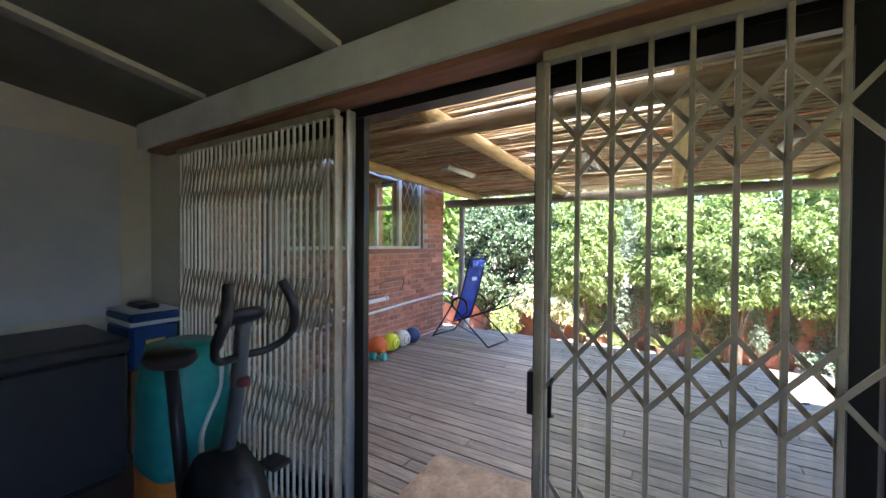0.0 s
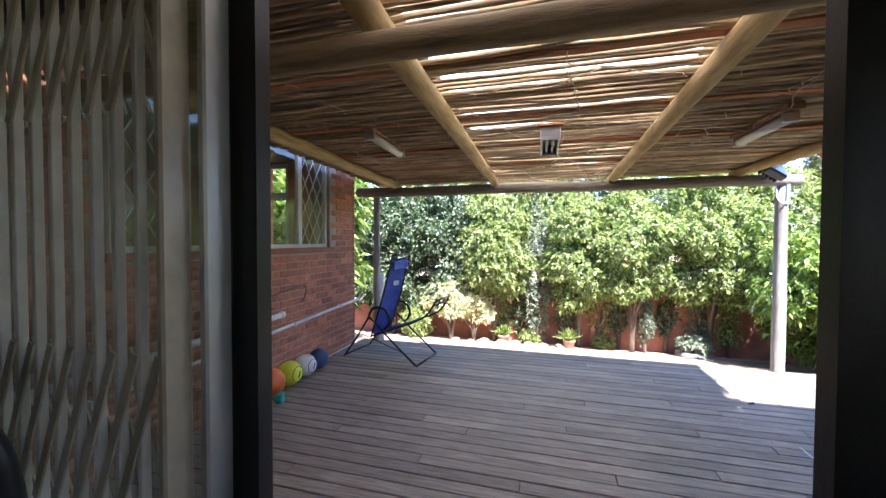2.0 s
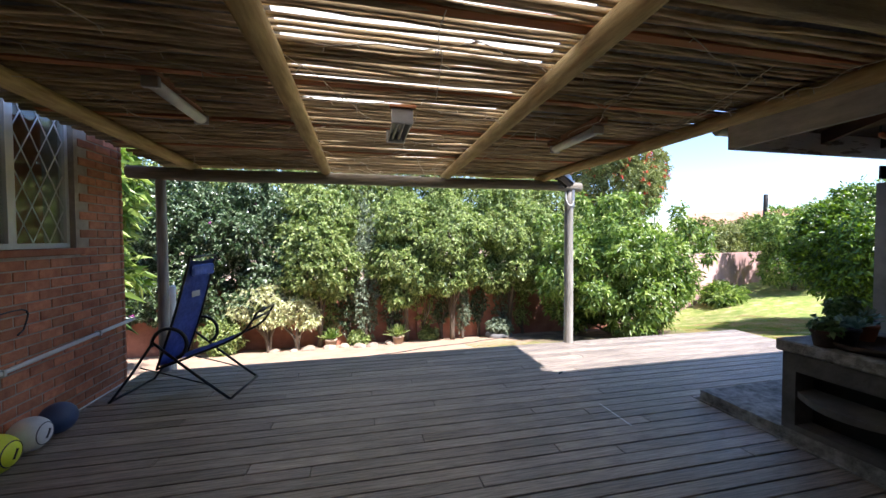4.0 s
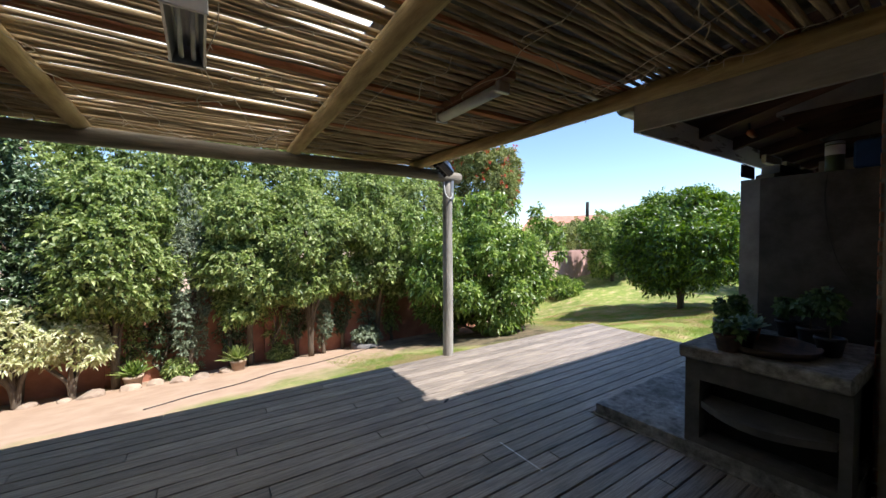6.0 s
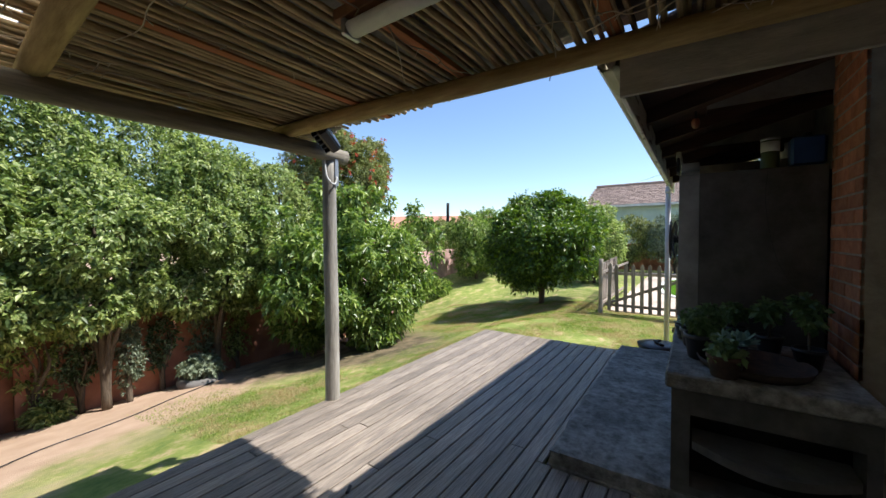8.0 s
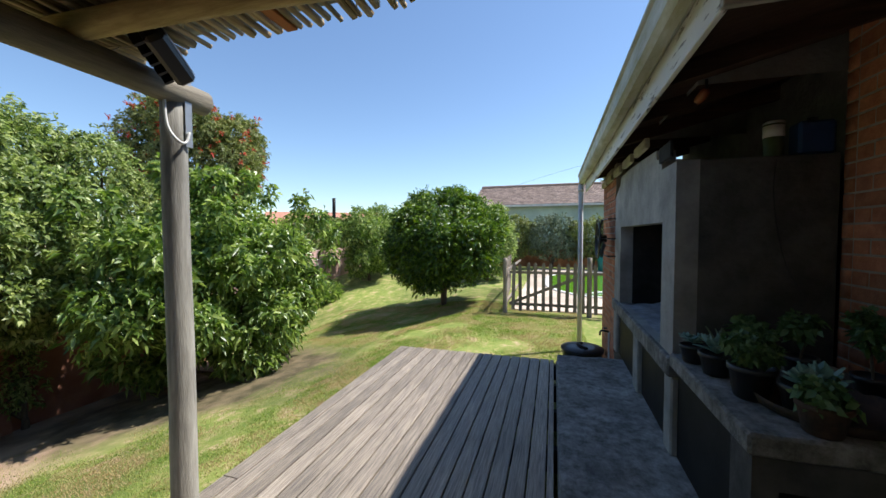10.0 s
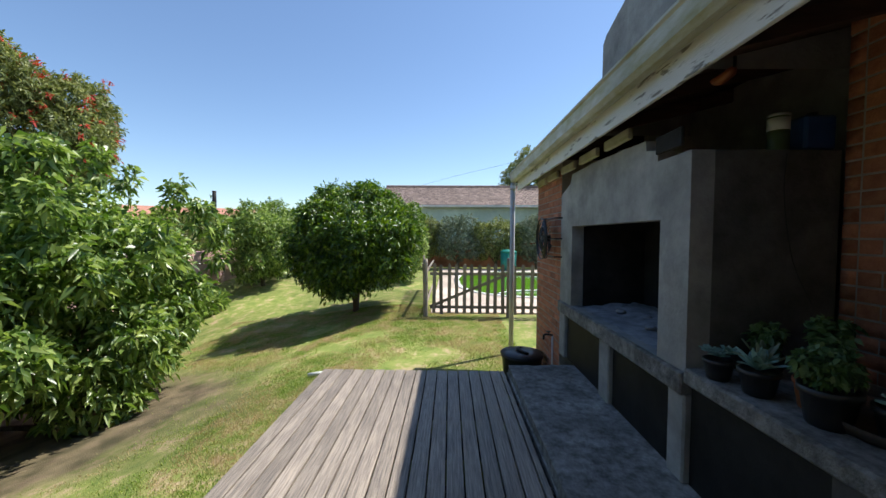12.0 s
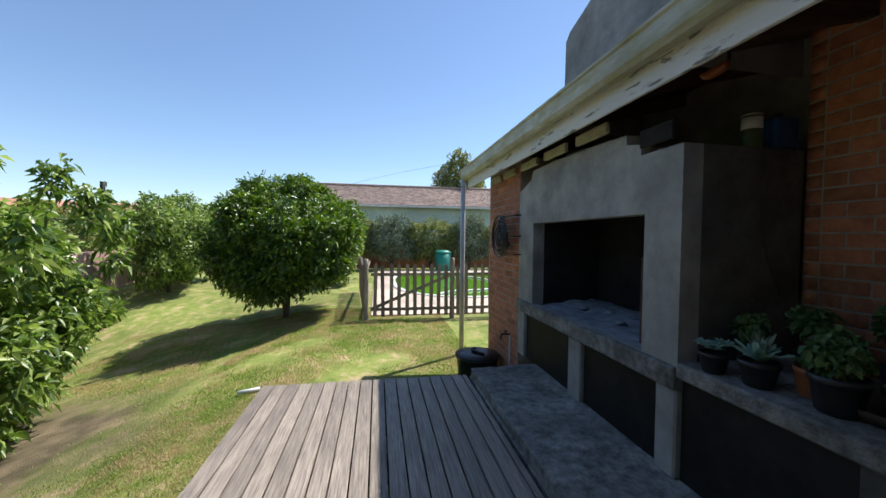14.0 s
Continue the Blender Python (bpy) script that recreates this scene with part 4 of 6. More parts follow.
part("lid_trim", box(-0.217, 0.217, -0.152, 0.152, 0.386, 0.396, 0.003), M_WHITE, lid)
part("top_handle", box(-0.12, 0.12, -0.06, 0.06, 0.397, 0.43, 0.012), M_BLACK, lid)
part("emblem", box(0.211, 0.2135, -0.06, 0.05, 0.1, 0.2), plain("yellow print", (0.6, 0.45, 0.08)), co)

M_TEAL = mat("teal bag", (0.01, 0.2, 0.19), (0.02, 0.33, 0.3), 0.45, 5, bump=0.3, bscale=14, rnd=0)
M_ORANGE = mat("orange bag base", (0.5, 0.14, 0.02), (0.66, 0.24, 0.04), 0.5, 6, bump=0.25, bscale=20, rnd=0)


def sack(z0, z1, rx, ry, pinch, seed):
    bm = bmesh.new()
    rings = []
    for i in range(13):
        t = i / 12
        z = z0 + (z1 - z0) * t
        g = 1 - pinch * t ** 3
        ring = []
        for k in range(24):
            a = 2 * math.pi * k / 24
            w = 1 + 0.1 * noise.noise((math.cos(a) * 2, math.sin(a) * 2, z * 4 + seed))
            ring.append(bm.verts.new((rx * g * w * math.copysign(abs(math.cos(a)) ** 0.7, math.cos(a)), ry * g * w * math.copysign(abs(math.sin(a)) ** 0.7, math.sin(a)), z)))
        rings.append(ring)
    for a, b in zip(rings, rings[1:]):
        for k in range(24):
            bm.faces.new((a[k], a[(k + 1) % 24], b[(k + 1) % 24], b[k]))
    bm.faces.new(rings[0][::-1])
    bm.faces.new(rings[-1])
    return bm


bag = thing("storage_bag", (-2.43, 0.99, RZ), 0, "tall teal bag with orange base and white stripe", "bag")
part("base", sack(0.0, 0.2, 0.24, 0.21, 0.0, 3), M_ORANGE, bag, smooth=True)
part("body", sack(0.2, 0.86, 0.24, 0.21, 0.25, 3), M_TEAL, bag, smooth=True)
part("stripe", tube(curve_pts([(0.245, -0.02, 0.22), (0.262, -0.03, 0.42), (0.225, 0.08, 0.62), (0.2, 0.1, 0.84)], 5), 0.013, 5, squash=1), M_WHITE, bag)

bike = thing("exercise_bike", (-1.83, 0.885, RZ), 3, "black and grey upright exercise bike", "exercise bike")
M_GREYMET = plain("dark grey tube", (0.1, 0.11, 0.12), 0.4, 0.4)
bm = bmesh.new()
prof = [(-0.2, 0.1), (-0.22, 0.24), (-0.12, 0.4), (0.05, 0.46), (0.2, 0.38), (0.27, 0.22), (0.22, 0.08), (0.0, 0.05)]
va = [bm.verts.new((a, -0.07, b)) for a, b in prof]
vb = [bm.verts.new((a, 0.07, b)) for a, b in prof]
bm.faces.new(va)
bm.faces.new(vb[::-1])
for i in range(8):
    j = (i + 1) % 8
    bm.faces.new((va[j], va[i], vb[i], vb[j]))
bmesh.ops.bevel(bm, geom=bm.edges[:], offset=0.018, segments=2, affect="EDGES")
part("housing", bm, M_BLACK, bike, smooth=True)
part("column", tube(curve_pts([(0.02, 0, 0.4), (0.1, 0, 0.66), (0.15, 0, 1.0)], 6), 0.031, 12), M_GREYMET, bike, smooth=True)
part("seat_post", tube([(-0.3, 0, 0.06), (-0.43, 0, 0.74)], 0.032, 12), M_BLACK, bike, smooth=True)
bm = lathe([(0.02, 0), (0.1, 0.012), (0.125, 0.04), (0.11, 0.075), (0.03, 0.085)], 18)
bmesh.ops.scale(bm, vec=(1.15, 0.9, 1), verts=bm.verts[:])
bmesh.ops.translate(bm, vec=(-0.44, 0, 0.72), verts=bm.verts[:])
part("saddle", bm, plain("dark vinyl", (0.03, 0.02, 0.018), 0.5), bike, smooth=True)
for s in (-1, 1):
    part("handlebar", tube(curve_pts([(0.13, 0, 0.86), (0.17, s * 0.11, 0.87), (0.24, s * 0.17, 0.94), (0.28, s * 0.15, 1.06), (0.24, s * 0.12, 1.17)], 6), [0.016] * 13 + [0.021] * 12, 10), M_BLACK, bike, smooth=True)
bm = lathe([(0.02, 0), (0.08, 0.006), (0.095, 0.025), (0.085, 0.045), (0.02, 0.052)], 20)
bmesh.ops.scale(bm, vec=(0.75, 1.15, 1), verts=bm.verts[:])
bmesh.ops.rotate(bm, cent=(0, 0, 0), matrix=Matrix.Rotation(radians(-25), 3, "Y"), verts=bm.verts[:])
bmesh.ops.translate(bm, vec=(0.15, 0, 1.0), verts=bm.verts[:])
part("console", bm, M_BLACK, bike, smooth=True)
for s in (-1, 1):
    cr = part("crank", tube([(0.03, s * 0.085, 0.25), (0.03 + s * 0.12, s * 0.1, 0.25 + s * 0.09)], 0.012, 6), M_GREYMET, bike)
    part("pedal", box(-0.03 + s * 0.12, 0.09 + s * 0.12, s * 0.15 - 0.05, s * 0.15 + 0.05, 0.24 + s * 0.09, 0.265 + s * 0.09, 0.008), M_BLACK, cr)
    part("foot_bar", tube([(s * 0.42 - 0.08, -0.22, 0.03), (s * 0.42 - 0.08, 0.22, 0.03)], 0.03, 10), M_BLACK, bike, smooth=True)
part("base_rail", tube([(-0.5, 0, 0.055), (0.34, 0, 0.055)], 0.025, 8), M_GREYMET, bike, smooth=True)
part("tension_knob", lathe([(0.028, 0), (0.03, 0.02), (0.02, 0.035)], 12, at=(0.15, 0.0, 0.74)), plain("dark red knob", (0.12, 0.02, 0.02)), bike, smooth=True)
part("blue_badge", box(0.262, 0.275, -0.04, 0.04, 0.16, 0.24, 0.004), plain("blue badge", (0.1, 0.15, 0.6)), bike)

bike.scale = (1.05, 1.05, 1.08)

# ---- deck things ----
def ball(x, y, r, c, name, label, band=None):
    t = thing(name, (x, y, 0.002), 0, label, "ball", "balls along the wall")
    bm = bmesh.new()
    bmesh.ops.create_icosphere(bm, subdivisions=4, radius=r)
    bmesh.ops.translate(bm, vec=(0, 0, r), verts=bm.verts[:])
    sh_ = part("shell", bm, plain(name + " skin", c, 0.45), t, smooth=True)
    if band:
        pts = [(r * 1.004 * math.cos(0.7) * 0 + r * 0.62 * math.cos(a) * 0.0 + r * 0.79, r * 0.62 * math.cos(a), r + r * 0.62 * math.sin(a)) for a in np.linspace(0, 2 * math.pi, 25)]
        part("printed_ring", tube(pts, 0.004, 5), plain(name + " ring", band), sh_)
        part("printed_mark", tube([(r * 0.985, -0.02, r - 0.03), (r * 1.0, 0.01, r + 0.03)], 0.008, 5), plain(name + " mark", band), sh_)
    return t


ball(-3.5, 3.86, 0.14, (0.62, 0.13, 0.02), "orange_ball", "worn orange basketball against the brick wall")
ball(-3.51, 4.16, 0.132, (0.66, 0.72, 0.03), "yellow_ball", "bright yellow ball with a black ring mark", (0.03, 0.03, 0.02))
ball(-3.52, 4.45, 0.125, (0.6, 0.6, 0.6), "white_ball", "white leather ball with dark marks", (0.1, 0.1, 0.12))
ball(-3.52, 4.72, 0.122, (0.04, 0.07, 0.16), "blue_ball", "dull dark blue ball against the brick wall")
M_TEALR = plain("teal rubber", (0.03, 0.33, 0.3), 0.5)
for x, y, r in ((-3.36, 3.72, 20), (-3.5, 3.58, 100)):
    t = thing("dumbbell", (x, y, 0.0), r, "small teal rubber-coated dumbbell on the deck", "dumbbell", "dumbbells")
    for s in (-1, 1):
        bm = lathe([(0.03, -0.04), (0.055, -0.028), (0.058, 0.0), (0.055, 0.028), (0.03, 0.04)], 8)
        bmesh.ops.rotate(bm, cent=(0, 0, 0), matrix=Matrix.Rotation(radians(90), 3, "Y"), verts=bm.verts[:])
        bmesh.ops.translate(bm, vec=(s * 0.07, 0, 0.056), verts=bm.verts[:])
        part("weight", bm, M_TEALR, t)
    part("grip", tube([(-0.04, 0, 0.056), (0.04, 0, 0.056)], 0.016, 8), M_TEALR, t)

ch = thing("reclining_chair", (-2.86, 5.45, 0), -8, "blue mesh reclining garden chair with black frame", "chair")
M_MESH = mat("blue mesh fabric", (0.06, 0.11, 0.4), (0.12, 0.19, 0.58), 0.75, 30, bump=0.3, bscale=300, rnd=0)
W2 = 0.3
for s in (-1, 1):
    part("side_leg", tube([(-0.16, s * W2, 0.58), (0.2, s * W2, 0.28), (0.54, s * W2, 0.014)], 0.013, 8), M_BLACKMET, ch, smooth=True)
    part("side_leg", tube([(-0.16, s * W2, 0.58), (-0.36, s * W2, 0.28), (-0.56, s * W2, 0.014)], 0.013, 8), M_BLACKMET, ch, smooth=True)
    ring = [(-0.02 + 0.16 * math.cos(a), s * (W2 - 0.02), 0.56 + 0.15 * math.sin(a)) for a in np.linspace(-1.1, 3.3, 22)]
    part("armrest_loop", tube(ring, 0.017, 8), M_BLACK, ch, smooth=True)
    part("back_rail", tube(curve_pts([(-0.17, s * 0.24, 0.3), (0.0, s * 0.24, 0.8), (0.16, s * 0.23, 1.4)], 5), 0.012, 8), M_BLACKMET, ch, smooth=True)
    part("seat_rail", tube(curve_pts([(-0.17, s * 0.24, 0.3), (0.2, s * 0.24, 0.44), (0.5, s * 0.24, 0.56), (0.66, s * 0.23, 0.66), (0.78, s * 0.22, 0.84)], 5), 0.012, 8), M_BLACKMET, ch, smooth=True)
    part("spreader", tube([(-0.3, s * 0.27, 0.33), (0.36, s * 0.27, 0.14)], 0.006, 6), M_BLACKMET, ch)
for x, z, w in ((0.55, 0.014, W2), (-0.57, 0.014, W2), (0.78, 0.84, 0.22), (0.74, 0.77, 0.22), (0.16, 1.4, 0.23), (-0.17, 0.3, 0.24)):
    part("cross_tube", tube([(x, -w, z), (x, w, z)], 0.012, 8), M_BLACKMET, ch, smooth=True)


def sling(pts, w):
    bm = bmesh.new()
    rows = []
    for i, p in enumerate(pts):
        rows.append([bm.verts.new((p[0] - 0.02 * math.cos(v * math.pi / 2), v * w, p[2] - 0.02 * math.cos(v * math.pi / 2))) for v in np.linspace(-1, 1, 7)])
    for a, b in zip(rows, rows[1:]):
        for k in range(6):
            bm.faces.new((a[k], a[k + 1], b[k + 1], b[k]))
    bmesh.ops.solidify(bm, geom=bm.faces[:], thickness=0.006)
    return bm


bs_ = part("back_sling", sling(curve_pts([(-0.16, 0, 0.33), (0.0, 0, 0.8), (0.15, 0, 1.37)], 6), 0.235), M_MESH, ch, smooth=True)
part("seat_sling", sling(curve_pts([(-0.16, 0, 0.33), (0.2, 0, 0.45), (0.5, 0, 0.57)], 6), 0.235), M_MESH, ch, smooth=True)
part("head_pillow", box(0.13, 0.17, -0.19, 0.19, 1.2, 1.32, 0.014), M_MESH, bs_)
part("print", box(0.075, 0.08, -0.07, 0.07, 0.98, 1.04), M_GREYPIPE, bs_)

# pipes and cables on the brick wall
pz = thing("waste_pipe", (0, 0, 0), 0, "thick white plastic waste pipe clipped to the brick wall", "pipe")
part("pipe", tube([(-3.615, 1.5, 0.70), (-3.615, 4.17, 0.765)], 0.03, 12), M_PVC, pz, smooth=True)
part("elbow", tube(curve_pts([(-3.615, 4.15, 0.765), (-3.62, 4.2, 0.767), (-3.7, 4.21, 0.767)], 4), 0.034, 12), M_PVC, pz, smooth=True)
pz = thing("water_pipe", (0, 0, 0), 0, "long thin white pipe along the brick wall", "pipe")
part("pipe", tube([(-3.63, 1.5, 0.5), (-3.63, 5.98, 0.675)], 0.018, 10), M_PVC, pz, smooth=True)
for y in (2.4, 3.4, 4.4, 5.4):
    part("clip", box(-3.66, -3.605, y - 0.012, y + 0.012, 0.5 + (y - 1.5) * 0.039 - 0.024, 0.5 + (y - 1.5) * 0.039 + 0.024, 0.003), M_PVC, pz)
pz = thing("wall_cable", (0, 0, 0), 0, "loose grey cable running along the bricks", "cable")
part("cable", tube(curve_pts([(-3.648, 3.5, 0.93), (-3.648, 4.0, 0.985), (-3.648, 4.6, 1.04), (-3.648, 4.62, 0.9), (-3.648, 4.56, 0.85)], 5), 0.006, 6), M_BLACK, pz)
part("second_cable", tube(curve_pts([(-3.648, 3.4, 0.86), (-3.648, 3.9, 0.855), (-3.648, 4.1, 0.85)], 5), 0.005, 6), M_BLACK, pz)
solo("floor_cable", tube([(-3.645, 4.8, 0.008), (-3.645, 5.86, 0.008)], 0.008, 6), M_PVC, "white cable along the foot of the brick wall", "cable")
solo("white_post", log((-3.62, 6.75, -0.9), (-3.6, 6.75, 0.95), 0.06, 0.055, 0.01, seed=44), M_WHITE, "whitewashed wooden fence post past the brick corner", "fence post", smooth=True)
solo("pole_stub", log((-3.6, 3.75, 2.5), (-3.42, 3.8, 2.42), 0.06, 0.06, 0.0, seed=4, n=3), M_LOGX, "sawn pole end with a nail under the rafter", "pole stub", smooth=True)


# lamps under the laths
M_TUBE = plain("white lamp cover", (0.72, 0.72, 0.68), 0.3)
for x, y0, y1, z in ((-2.29, 3.66, 4.36, 2.5), (0.8, 3.83, 4.51, 2.455)):
    t = thing("tube_lamp", (x, (y0 + y1) / 2, z), 0, "white fluorescent tube lamp screwed under the laths, off", "lamp", "tube lamps")
    h = (y1 - y0) / 2
    part("mounting_board", box(-0.05, 0.05, -h - 0.06, h + 0.06, 0.035, 0.085, 0.003), M_HEADER, t)
    bm = tube([(0, -h, 0), (0, h, 0)], 0.045, 12, squash=0.75)
    part("diffuser", bm, M_TUBE, t, smooth=True)
    for s in (-1, 1):
        part("end_cap", box(-0.048, 0.048, s * h - 0.015, s * h + 0.015, -0.036, 0.034, 0.006), M_STEEL, t)
t = thing("infrared_heater", (-0.79, 4.15, 2.47), 0, "chrome infrared heater hanging under the laths", "heater")
bm = bmesh.new()
pr = [(-0.075, -0.05), (-0.055, 0.03), (0.0, 0.05), (0.055, 0.03), (0.075, -0.05), (0.065, -0.05), (0.048, 0.02), (0.0, 0.038), (-0.048, 0.02), (-0.065, -0.05)]
ra = [bm.verts.new((a, -0.27, b)) for a, b in pr]
rb = [bm.verts.new((a, 0.27, b)) for a, b in pr]
for i in range(10):
    j = (i + 1) % 10
    bm.faces.new((ra[i], ra[j], rb[j], rb[i]))
part("reflector", bm, M_STEEL, t)
for k in (-0.025, 0.025):
    part("heating_tube", tube([(k, -0.26, -0.02), (k, 0.26, -0.02)], 0.011, 8), M_TUBE, t, smooth=True)
for s in (-1, 1):
    part("end_plate", box(-0.08, 0.08, s * 0.275 - 0.008, s * 0.275 + 0.008, -0.055, 0.055, 0.003), M_STEEL, t)
part("hanger", box(-0.1, 0.1, -0.31, -0.27, 0.056, 0.075, 0.003), M_BATTEN, t)

fl = thing("flood_light", (1.72, 5.93, 2.41), 0, "black floodlight on the beam above the post", "floodlight")
tilt = pose(0, 0, 0, -35, 25, 20)
for nm, bm, m_ in (("case", box(-0.09, 0.09, -0.06, 0.0, -0.065, 0.065, 0.012), M_BLACKMET), ("lens", box(-0.075, 0.075, -0.064, -0.061, -0.05, 0.05, 0.002), M_STEEL)):
    part(nm, bm, m_, fl, smooth=False).matrix_basis = tilt
for k in range(5):
    part("cooling_fin", box(-0.08 + k * 0.035, -0.072 + k * 0.035, 0.001, 0.03, -0.05, 0.05), M_BLACKMET, fl).matrix_basis = tilt
part("bracket", box(-0.02, 0.02, 0.0, 0.06, 0.03, 0.06, 0.003), M_BLACK, fl)
fl.scale = (1.5, 1.5, 1.5)
sp = thing("post_strap", (1.95, 6.13, 0), 0, "galvanised strap and white wire loop on the post", "strap")
part("strap", box(0.01, 0.05, -0.072, -0.068, 2.04, 2.42, 0.001), M_STEEL, sp)
part("wire_loop", tube(curve_pts([(-0.075, -0.03, 2.32), (-0.075, -0.05, 2.14), (-0.045, -0.085, 2.06), (0.0, -0.085, 2.06), (0.025, -0.08, 2.12)], 6), 0.008, 6), M_PVC, sp, smooth=True)

# fairy lights: thin wires hung under the laths
rg = random.Random(8)
M_WIRE = plain("pale wire", (0.5, 0.42, 0.3), 0.6)
for k in range(56):
    x0, y0 = rg.uniform(-2.9, 1.7), rg.uniform(2.5, 6.0)
    pts = []
    a = rg.choice((0.2, 1.4, 1.7, 2.9)) + rg.uniform(-0.3, 0.3)
    L = rg.uniform(0.5, 1.6)
    for i in range(7):
        q = i / 6
        px, py = x0 + math.cos(a) * L * q + 0.08 * noise.noise((k, q * 4, 0)), y0 + math.sin(a) * L * q + 0.08 * noise.noise((k, q * 4, 7))
        pts.append((max(-3.2, min(1.8, px)), min(6.2, max(2.45, py)), 2.555 - 0.021 * (py - 1.95) - 0.05 * math.sin(q * math.pi) * rg.random()))
    t = thing("fairy_light_wire", (0, 0, 0), 0, "pale thin fairy-light wire tied under the laths", "wire", "fairy-light wires")
    bm = tube(curve_pts(pts, 4), 0.0032, 4)
    for p in curve_pts(pts, 2)[1::2]:
        tube([p, p + Vector((rg.uniform(-0.04, 0.04), rg.uniform(-0.04, 0.04), -rg.uniform(0.01, 0.04)))], 0.003, 4, bm)
    part("wire", bm, M_WIRE, t)

# ---- barbecue details ----
t = thing("fan_cage", (5.72, 3.40, 1.5), 0, "black round wire fan on brackets on the brick pier", "fan")
R = 0.26
for k in range(5):
    rr = R * (1 - k * 0.2)
    part("cage_ring", tube([(rr * math.cos(a), 0.1 + 0.05 * math.cos(k * 0.35), rr * math.sin(a)) for a in np.linspace(0, 2 * math.pi, 33)], 0.01, 5), M_BLACK, t)
for k in range(36):
    a = k * math.pi / 18
    part("cage_spoke", tube([(0.05 * math.cos(a), 0.155, 0.05 * math.sin(a)), (R * math.cos(a), 0.1, R * math.sin(a))], 0.0045, 4), M_BLACK, t)
for k in range(5):
    a = k * 2 * math.pi / 5
    bm = bmesh.new()
    v = [bm.verts.new(p) for p in ((0.03 * math.cos(a), 0.08, 0.03 * math.sin(a)), (0.23 * math.cos(a - 0.25), 0.07, 0.23 * math.sin(a - 0.25)), (0.24 * math.cos(a + 0.25), 0.1, 0.24 * math.sin(a + 0.25)))]
    bm.faces.new(v)
    bmesh.ops.solidify(bm, geom=bm.faces[:], thickness=0.003)
    part("blade", bm, M_BLACKMET, t)
part("hub", lathe([(0.05, 0.0), (0.05, 0.1), (0.03, 0.11)], 14), M_BLACK, t).matrix_basis = pose(0, 0.04, 0, -90, 0, 0)
for z in (-0.22, 0.0, 0.25):
    part("bracket", tube([(-0.28, -0.03, z), (-0.28, 0.06, z), (0.3, 0.08, z)], 0.009, 6), M_BLACK, t)

t = thing("garden_tap", (5.68, 3.37, 0.24), 0, "brass tap on a thin grey standpipe by the bricks", "tap")
part("standpipe", tube([(0, 0.03, -0.7), (0, 0.03, 0.02)], 0.012, 8), M_GREYPIPE, t, smooth=True)
part("spout", tube(curve_pts([(0, 0.03, 0.02), (0, 0.08, 0.03), (0.02, 0.13, 0.02), (0.02, 0.14, -0.04)], 4), 0.013, 8), M_BLACKMET, t, smooth=True)
part("wheel", lathe([(0.03, 0), (0.03, 0.012)], 10, at=(0.01, 0.08, 0.06)), M_BLACKMET, t)
part("spindle", tube([(0.01, 0.08, 0.03), (0.01, 0.08, 0.06)], 0.006, 6), M_BLACKMET, t)

gz_ = ground_z(6.3, 3.85)
t = thing("black_tub", (6.12, 3.7, gz_), 0, "black rubber tub with folded cover beside the deck", "tub")
part("tub", lathe([(0.22, 0), (0.25, 0.02), (0.28, 0.3), (0.295, 0.31), (0.295, 0.335), (0.27, 0.335)], 24), M_BLACK, t, smooth=True)
tl_ = part("lid", lathe([(0.275, 0.336), (0.3, 0.34), (0.3, 0.355), (0.15, 0.375), (0.03, 0.38)], 24), M_BLACK, t, smooth=True)
part("folded_cover", tube(curve_pts([(-0.15, -0.05, 0.385), (0.0, 0.05, 0.4), (0.15, 0.0, 0.385)], 4), 0.03, 6, squash=0.5), M_BLACKPANEL, tl_, smooth=True)

t = thing("grill_grid", (3.55, 3.1, 0.752), 0, "rusty expanded-metal grill leaning in the fireplace", "grill")
M_RUST = mat("rusty steel", (0.035, 0.025, 0.02), (0.1, 0.06, 0.04), 0.8, 12, bump=0.3)
part("grid_frame", wall_holes("x", -0.01, 0.01, -0.35, 0.15, 0.0, 0.6, [(-0.33, 0.13, 0.02, 0.58)]), M_RUST, t)
bm = bmesh.new()
for k in range(-8, 14):
    for s in (1, -1):
        p = [(0, -0.33 + 0.46 * q, 0.02 + 0.56 * (k * 0.09 + (q if s > 0 else 1 - q) * 0.82)) for q in np.linspace(0, 1, 12)]
        p = [c for c in p if 0.02 < c[2] < 0.58]
        if len(p) > 1:
            tube([p[0], p[-1]], 0.004, 4, bm)
part("mesh", bm, M_RUST, t)
rg = random.Random(31)
for k in range(9):
    x, y = rg.uniform(3.7, 5.0), rg.uniform(2.65, 3.2)
    bm = bmesh.new()
    bmesh.ops.create_icosphere(bm, subdivisions=2, radius=0.05)
    for v in bm.verts:
        v.co *= 1 + 0.4 * noise.noise(v.co * 20 + Vector((k, 0, 0)))
        v.co.z = v.co.z * 0.6 + 0.03
    o = solo("ash_lump", bm, M_ASH, "lump of grey ash on the hearth", "ash", group="ash lumps")
    o.matrix_basis = pose(x, y, 0.752, 0, 0, rg.uniform(0, 360))
bm = bmesh.new()
for i in range(25):
    for j in range(9):
        bm.verts.new((3.32 + 1.75 * i / 24, 2.58 + 0.72 * j / 8, 0.756 + 0.03 * max(0, noise.noise((i * 0.4, j * 0.5, 2))) + (0.03 if j < 5 else 0.0)))
bm.verts.ensure_lookup_table()
for i in range(24):
    for j in range(8):
        bm.faces.new([bm.verts[a] for a in (i * 9 + j, (i + 1) * 9 + j, (i + 1) * 9 + j + 1, i * 9 + j + 1)])
